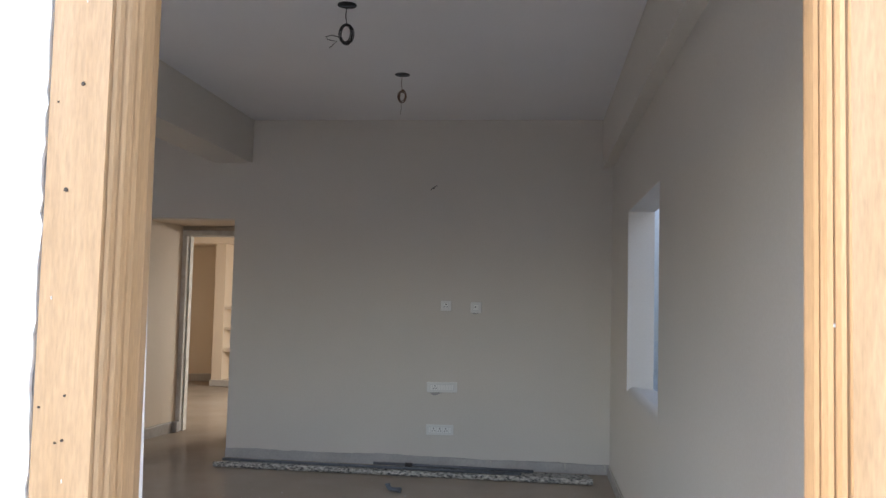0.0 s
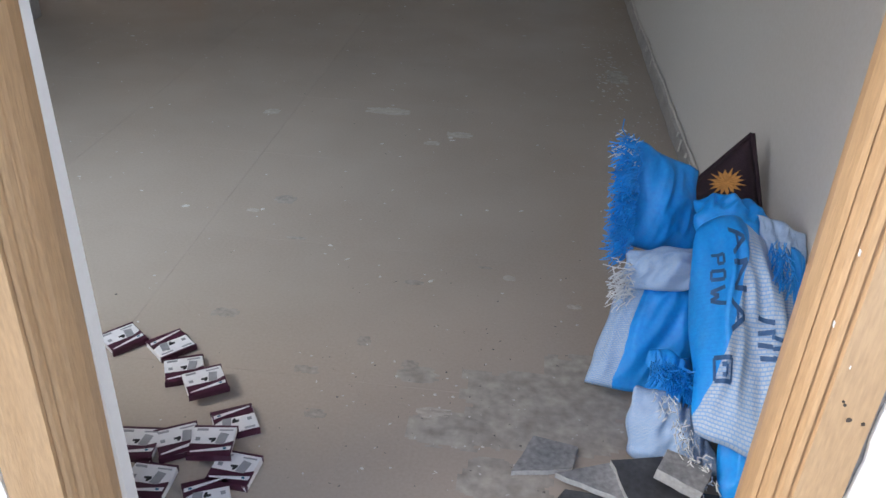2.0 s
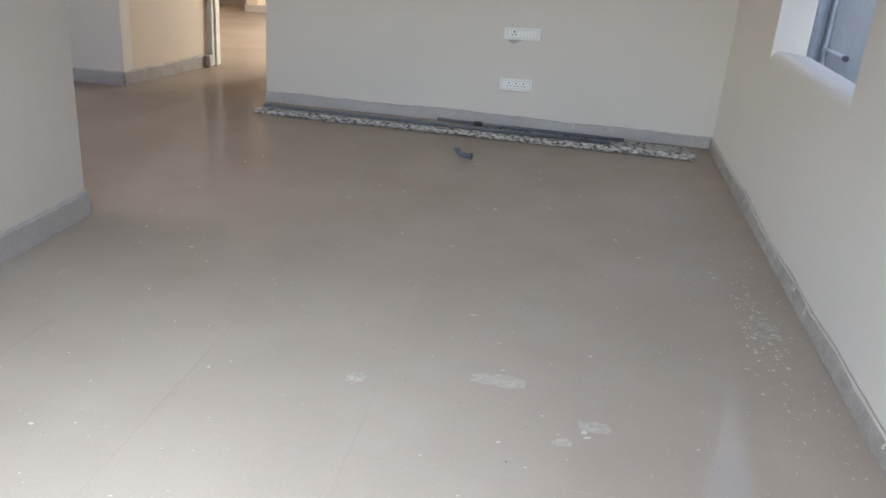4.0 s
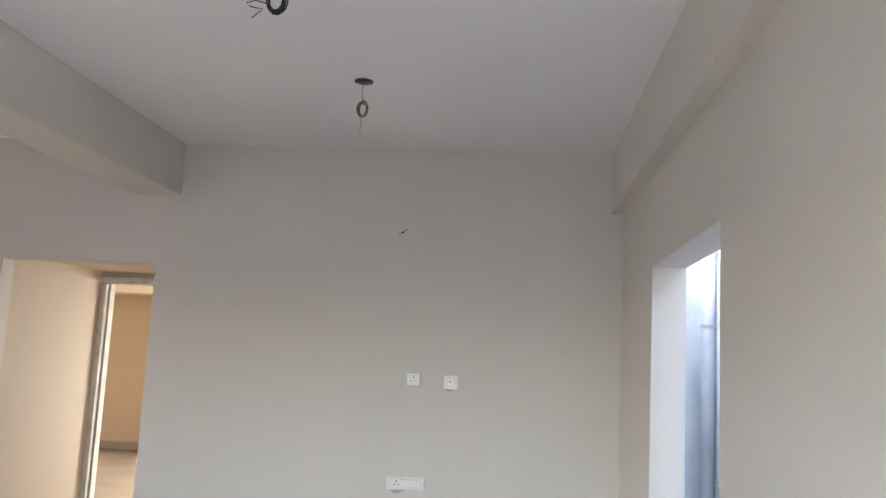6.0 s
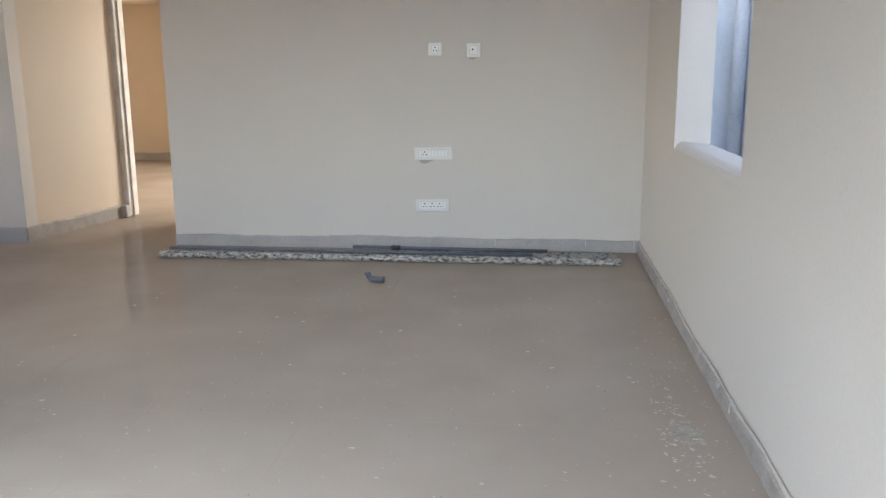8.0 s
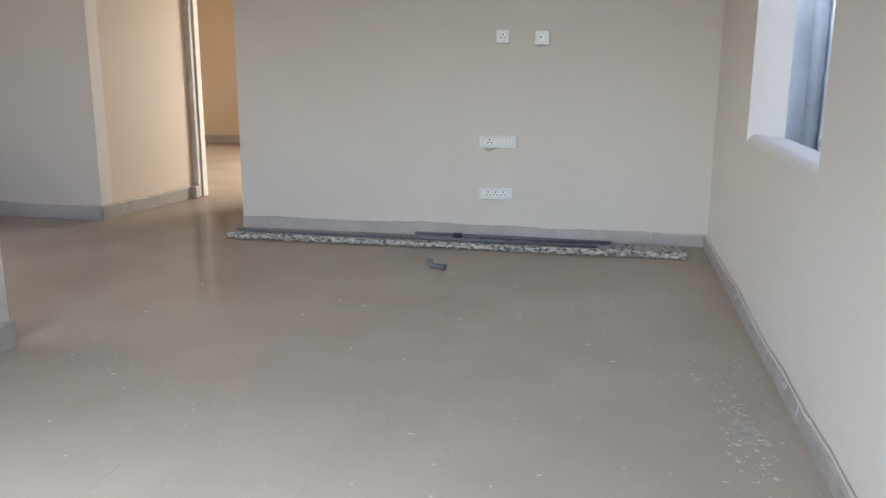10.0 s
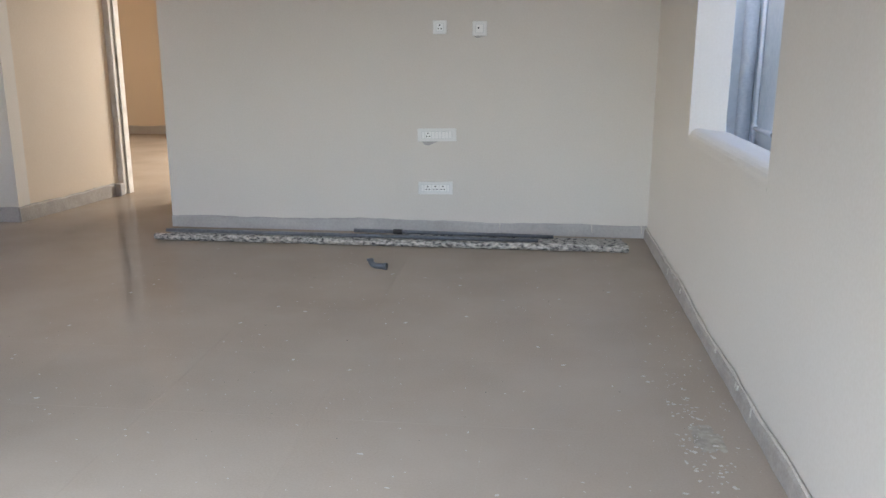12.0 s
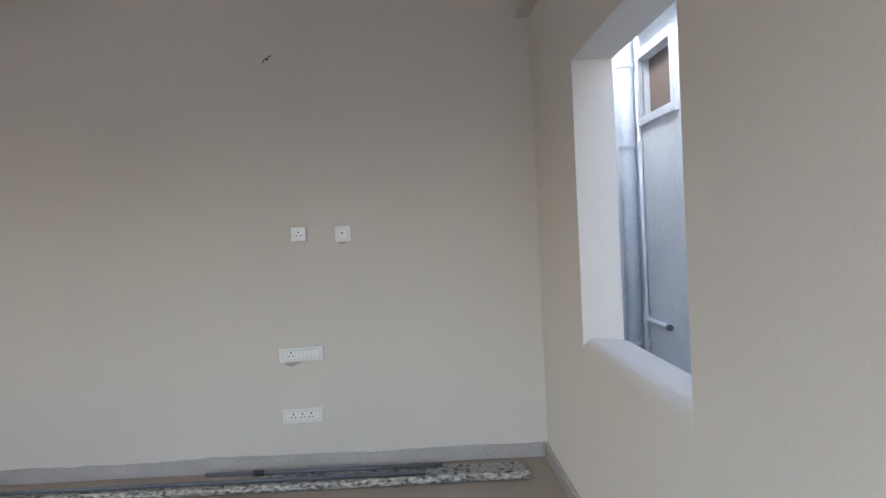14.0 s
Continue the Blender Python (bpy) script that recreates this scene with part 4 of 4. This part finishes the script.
sack("woven_sack", "pale woven strip hanging over the pile", ((0.56, 2.22, 0.43), (0.675, 2.20, 0.41), (0.675, 2.12, 0.30), (0.60, 2.14, 0.36)), 0.018, S_PALE, 9, wrinkle=0.018, pleat=0.3)
sack("woven_sack", "blue and pale sack side hanging against the wall", ((0.60, 2.16, 0.40), (0.675, 2.17, 0.38), (0.676, 1.95, 0.10), (0.62, 1.93, 0.10)), 0.03, S_HALF2, 10, wrinkle=0.02, pleat=0.3)

# dark cushion with an orange sun, leaning in the corner of the pile
cush = thing("cushion", "dark maroon cushion with an orange sun print", "cushion")
bm = bmesh.new()
n = 16
ca, cb, cc = Vector((0.625, 2.57, 0.475)), Vector((0.47, 2.54, 0.30)), Vector((0.665, 2.44, 0.28))
nrm = (cb - ca).cross(cc - ca).normalized()
nrm = -nrm if nrm.y > 0 else nrm
front, back = {}, {}
for i in range(n + 1):
    for j in range(n + 1 - i):
        u, v = i / n, j / n
        p = ca + (cb - ca) * u + (cc - ca) * v
        w = 0.05 * (27 * u * v * (1 - u - v)) ** 0.6
        front[i, j] = bm.verts.new(p + nrm * w)
        back[i, j] = front[i, j] if w == 0 else bm.verts.new(p - nrm * w * 0.4)
for i in range(n):
    for j in range(n - i):
        for g in (front, back):
            for tri in (((i, j), (i + 1, j), (i, j + 1)), ((i + 1, j), (i + 1, j + 1), (i, j + 1))):
                if all(k in g for k in tri) and len({g[k] for k in tri}) == 3:
                    try:
                        bm.faces.new([g[k] for k in tri])
                    except ValueError:
                        pass
part("cover", bm, M_CUSHION, cush, smooth=True)
bm = bmesh.new()
mid = ca + (cb - ca) * 0.34 + (cc - ca) * 0.30 + nrm * 0.0475
ex = ((cc - ca).normalized())
ex = (ex - nrm * ex.dot(nrm)).normalized()
ey = nrm.cross(ex)
cv = bm.verts.new(mid + nrm * 0.004)
rim = []
for k in range(32):
    r = (0.026 if k % 2 else 0.045) * (1 + 0.1 * math.sin(k * 2.3))
    rim.append(bm.verts.new(mid + (ex * math.cos(k * math.pi / 16) * 0.75 + ey * math.sin(k * math.pi / 16)) * r + nrm * 0.001))
for k in range(32):
    bm.faces.new((cv, rim[k], rim[(k + 1) % 32]))
edge = bmesh.new()
tube(edge, [ca.lerp(cb, k / 8) for k in range(9)], 0.006, 7)
tube(edge, [ca.lerp(cc, k / 8) for k in range(9)], 0.007, 7)
part("piping", edge, M_CUSHION, cush, smooth=True)
part("sun_print", bm, M_SUN, cush, "orange sun motif with pointed rays")

# ---- broken stone slabs ----


def slab(pts, z, thick, mat, label, tilt=(0, 0), seed=0):
    """A broken slab with sawn and snapped edges."""
    t = thing("stone_slab", label, "stone slab", (sum(p[0] for p in pts) / len(pts), sum(p[1] for p in pts) / len(pts), z), group="broken slabs by the entrance")
    t.rotation_euler = (radians(tilt[0]), radians(tilt[1]), 0)
    r, out = random.Random(seed), []
    for k, p in enumerate(pts):
        q = pts[(k + 1) % len(pts)]
        for s in range(5):
            f = s / 5
            j = 0.0 if s == 0 else r.uniform(-1, 1) * 0.0022
            out.append((p[0] + (q[0] - p[0]) * f + j - t.location.x, p[1] + (q[1] - p[1]) * f + j - t.location.y))
    bm = prism(out, 0, thick)
    bm.normal_update()
    for f in bm.faces:
        f.material_index = 0 if abs(f.normal.z) > 0.5 else 1
    part("slab", bm, [mat, M_EDGE], t)


slab([(0.105, 1.815), (0.148, 1.925), (0.24, 1.905), (0.226, 1.84)], 0.002, 0.012, M_SLAB_G, "small dusty grey stone piece on the floor", seed=1)
slab([(0.16, 1.69), (0.21, 1.78), (0.33, 1.77), (0.35, 1.68)], 0.002, 0.016, M_SLAB, "dark slate piece under the others", seed=2)
slab([(0.19, 1.805), (0.305, 1.85), (0.345, 1.76), (0.315, 1.755)], 0.02, 0.014, M_SLAB_G, "grey slab with a pale sawn edge", (2, 0), seed=3)
slab([(0.297, 1.84), (0.40, 1.86), (0.46, 1.76), (0.335, 1.72)], 0.038, 0.014, M_SLAB, "dark slate slab lying on the heap", (3, -3), seed=4)
slab([(0.37, 1.785), (0.395, 1.84), (0.478, 1.808), (0.452, 1.748)], 0.064, 0.026, M_SLAB_G, "thick grey stone block on top of the heap", (5, 6), seed=5)
slab([(0.36, 1.70), (0.40, 1.80), (0.60, 1.79), (0.60, 1.66)], 0.002, 0.03, M_SLAB, "dark slate piece under the others", seed=6)

# ---- crumbs and splashes ----


def crumbs(name, count, area, size, mat, label, seed, flat=0.35):
    r, bm = random.Random(seed), bmesh.new()
    for _ in range(count):
        x, y = area(r)
        s = size * r.uniform(0.3, 1) ** 1.5
        turn, thin = r.uniform(0, 3.2), r.uniform(0.25, 0.9)
        ring = []
        for k in range(5):
            p, q = s * r.uniform(0.5, 1.3) * math.cos(k * 1.2566), s * thin * r.uniform(0.5, 1.3) * math.sin(k * 1.2566)
            ring.append(bm.verts.new((x + p * math.cos(turn) - q * math.sin(turn), y + p * math.sin(turn) + q * math.cos(turn), 0.0012)))
        tip = bm.verts.new((x, y, 0.0015 + s * flat * r.uniform(0.3, 1)))
        for k in range(5):
            bm.faces.new((ring[k], ring[(k + 1) % 5], tip))
    ob = part(name, bm, mat)
    return tagged(ob, label, "debris", kind="stuff")


crumbs("plaster_crumbs", 720, lambda r: (r.uniform(-2.4, 0.62), 1.7 + 5.1 * r.random()), 0.006, M_CHIP, "pale plaster crumbs scattered over the floor", 1)
crumbs("wall_foot_crumbs", 240, lambda r: (0.63 - abs(r.gauss(0, 0.11)), r.uniform(3.0, 6.2)), 0.007, M_CHIP, "pale plaster crumbs along the wall foot", 2)
crumbs("plaster_patch_crumbs", 70, lambda r: (0.5 - abs(r.gauss(0, 0.04)), 4.55 + r.gauss(0, 0.3)), 0.011, M_CHIP, "flat dried plaster drips near the wall", 3, 0.2)
crumbs("paint_flakes", 130, lambda r: (r.uniform(-2.3, 0.6), 2.3 + 4.2 * r.random()), 0.014, M_CHIP, "flat pale paint flakes trodden onto the tiles", 7, 0.06)
crumbs("wall_foot_curls", 60, lambda r: (0.52 - abs(r.gauss(0, 0.07)), 4.4 + r.gauss(0, 0.35)), 0.015, M_CHIP, "flat dried plaster curls near the wall", 8, 0.12)
crumbs("dark_grit", 190, lambda r: (r.uniform(-2.4, 0.6), 1.7 + 5.2 * r.random()), 0.005, M_DIRT, "dark grit scattered over the floor", 4)
crumbs("entrance_crumbs", 90, lambda r: (r.gauss(0.0, 0.16), 1.95 + r.gauss(0, 0.14)), 0.006, M_CHIP, "cement crumbs by the entrance", 5, 0.3)
crumbs("entrance_grit", 170, lambda r: (r.gauss(-0.05, 0.25), 2.0 + r.gauss(0, 0.22)), 0.0045, M_DIRT, "dark grit by the entrance", 6)


def cement_smear(x, y, rx, ry, seed, mat=None):
    """A thin, lumpy crust of spilt cement on the floor."""
    bm, n, off = bmesh.new(), 22, Vector((seed * 5.1, seed * 2.7, 0))
    g = {}
    for i in range(n + 1):
        for j in range(n + 1):
            u, v = 2 * i / n - 1, 2 * j / n - 1
            edge = 1 - math.hypot(u, v) + 0.55 * noise.noise(Vector((u * 2.2, v * 2.2, seed)) + off)
            h = 0.004 * min(1, max(0, edge)) * (0.5 + 0.9 * abs(noise.noise(Vector((u * 5, v * 5, seed + 9)))))
            g[i, j] = (bm.verts.new((x + u * rx, y + v * ry, 0.0004 + h)), edge)
    for i in range(n):
        for j in range(n):
            q = [g[i, j], g[i + 1, j], g[i + 1, j + 1], g[i, j + 1]]
            if max(e for _, e in q) > 0.02:
                bm.faces.new([v for v, _ in q])
    for v in [v for v in bm.verts if not v.link_faces]:
        bm.verts.remove(v)
    return tagged(part("cement_smear", bm, mat or M_SMEAR, smooth=True), "thin crust of spilt cement on the tiles", "cement crust", kind="structure")


cement_smear(0.17, 2.02, 0.19, 0.13, 1)
cement_smear(-0.02, 1.93, 0.10, 0.06, 2)
cement_smear(0.26, 2.14, 0.09, 0.10, 3)
cement_smear(0.10, 1.80, 0.10, 0.06, 4)
cement_smear(-0.12, 2.1, 0.05, 0.03, 5)
cement_smear(-0.659, 2.906, 0.035, 0.030, 20, M_SCUFF)
cement_smear(-0.560, 2.669, 0.030, 0.008, 21, M_SCUFF)
cement_smear(-0.186, 2.490, 0.030, 0.012, 22, M_SCUFF)
cement_smear(-0.633, 2.264, 0.035, 0.020, 23, M_SCUFF)
cement_smear(-0.375, 2.076, 0.030, 0.014, 24, M_SCUFF)
cement_smear(-0.267, 2.206, 0.018, 0.020, 25, M_SCUFF)
cement_smear(-0.144, 2.135, 0.020, 0.015, 26, M_SCUFF)
cement_smear(0.001, 2.603, 0.020, 0.006, 27, M_SCUFF)
cement_smear(-0.320, 1.933, 0.025, 0.015, 28, M_SCUFF)
cement_smear(-0.738, 2.815, 0.020, 0.012, 40, M_PALE)
cement_smear(-0.474, 3.762, 0.090, 0.040, 41, M_PALE)
cement_smear(-0.257, 3.467, 0.030, 0.020, 42, M_PALE)
cement_smear(0.072, 2.560, 0.018, 0.014, 43, M_PALE)
cement_smear(0.248, 2.448, 0.020, 0.012, 44, M_PALE)
cement_smear(-0.068, 1.975, 0.040, 0.018, 45, M_PALE)
cement_smear(-0.925, 3.652, 0.030, 0.030, 46, M_PALE)
cement_smear(-0.162, 3.570, 0.050, 0.030, 47, M_PALE)
cement_smear(0.50, 4.45, 0.05, 0.10, 8)

# ---- floor tiles ----
floor = structure("floor", boxes((-6.15, 0.86, 1.45, 13.55, -0.15, -0.0007)), M_GROUT, "beige vitrified tile floor under construction dust", "floor")
T, GAP = 0.6, 0.0003
bm = bmesh.new()
block(bm, GAP, T - GAP, GAP, T - GAP, -0.0028, 0.0)
full = bpy.data.meshes.new("tile")
bm.to_mesh(full)
bm.free()
full.materials.append(M_TILE)


def cut_tile(w, d):
    bm = bmesh.new()
    block(bm, GAP, w - GAP, GAP, d - GAP, -0.0028, 0.0)
    me = bpy.data.meshes.new("tile")
    bm.to_mesh(me)
    bm.free()
    me.materials.append(M_TILE)
    return me


cuts = {}
for ix in range(12):
    for iy in range(21):
        x, y = 0.68 - 0.32 - T * ix, 1.452 + T * iy
        w = T
        if ix == 0:
            w = 0.32
        d = min(T, 13.4 - y)
        if d < 0.05 or x < -6.3:
            continue
        key = (round(w, 3), round(d, 3))
        if key not in cuts:
            cuts[key] = full if key == (T, T) else cut_tile(w, d)
        tile = new("tile", cuts[key])
        tile.location = (x if ix else 0.36, y, 0)
        tile.parent = floor
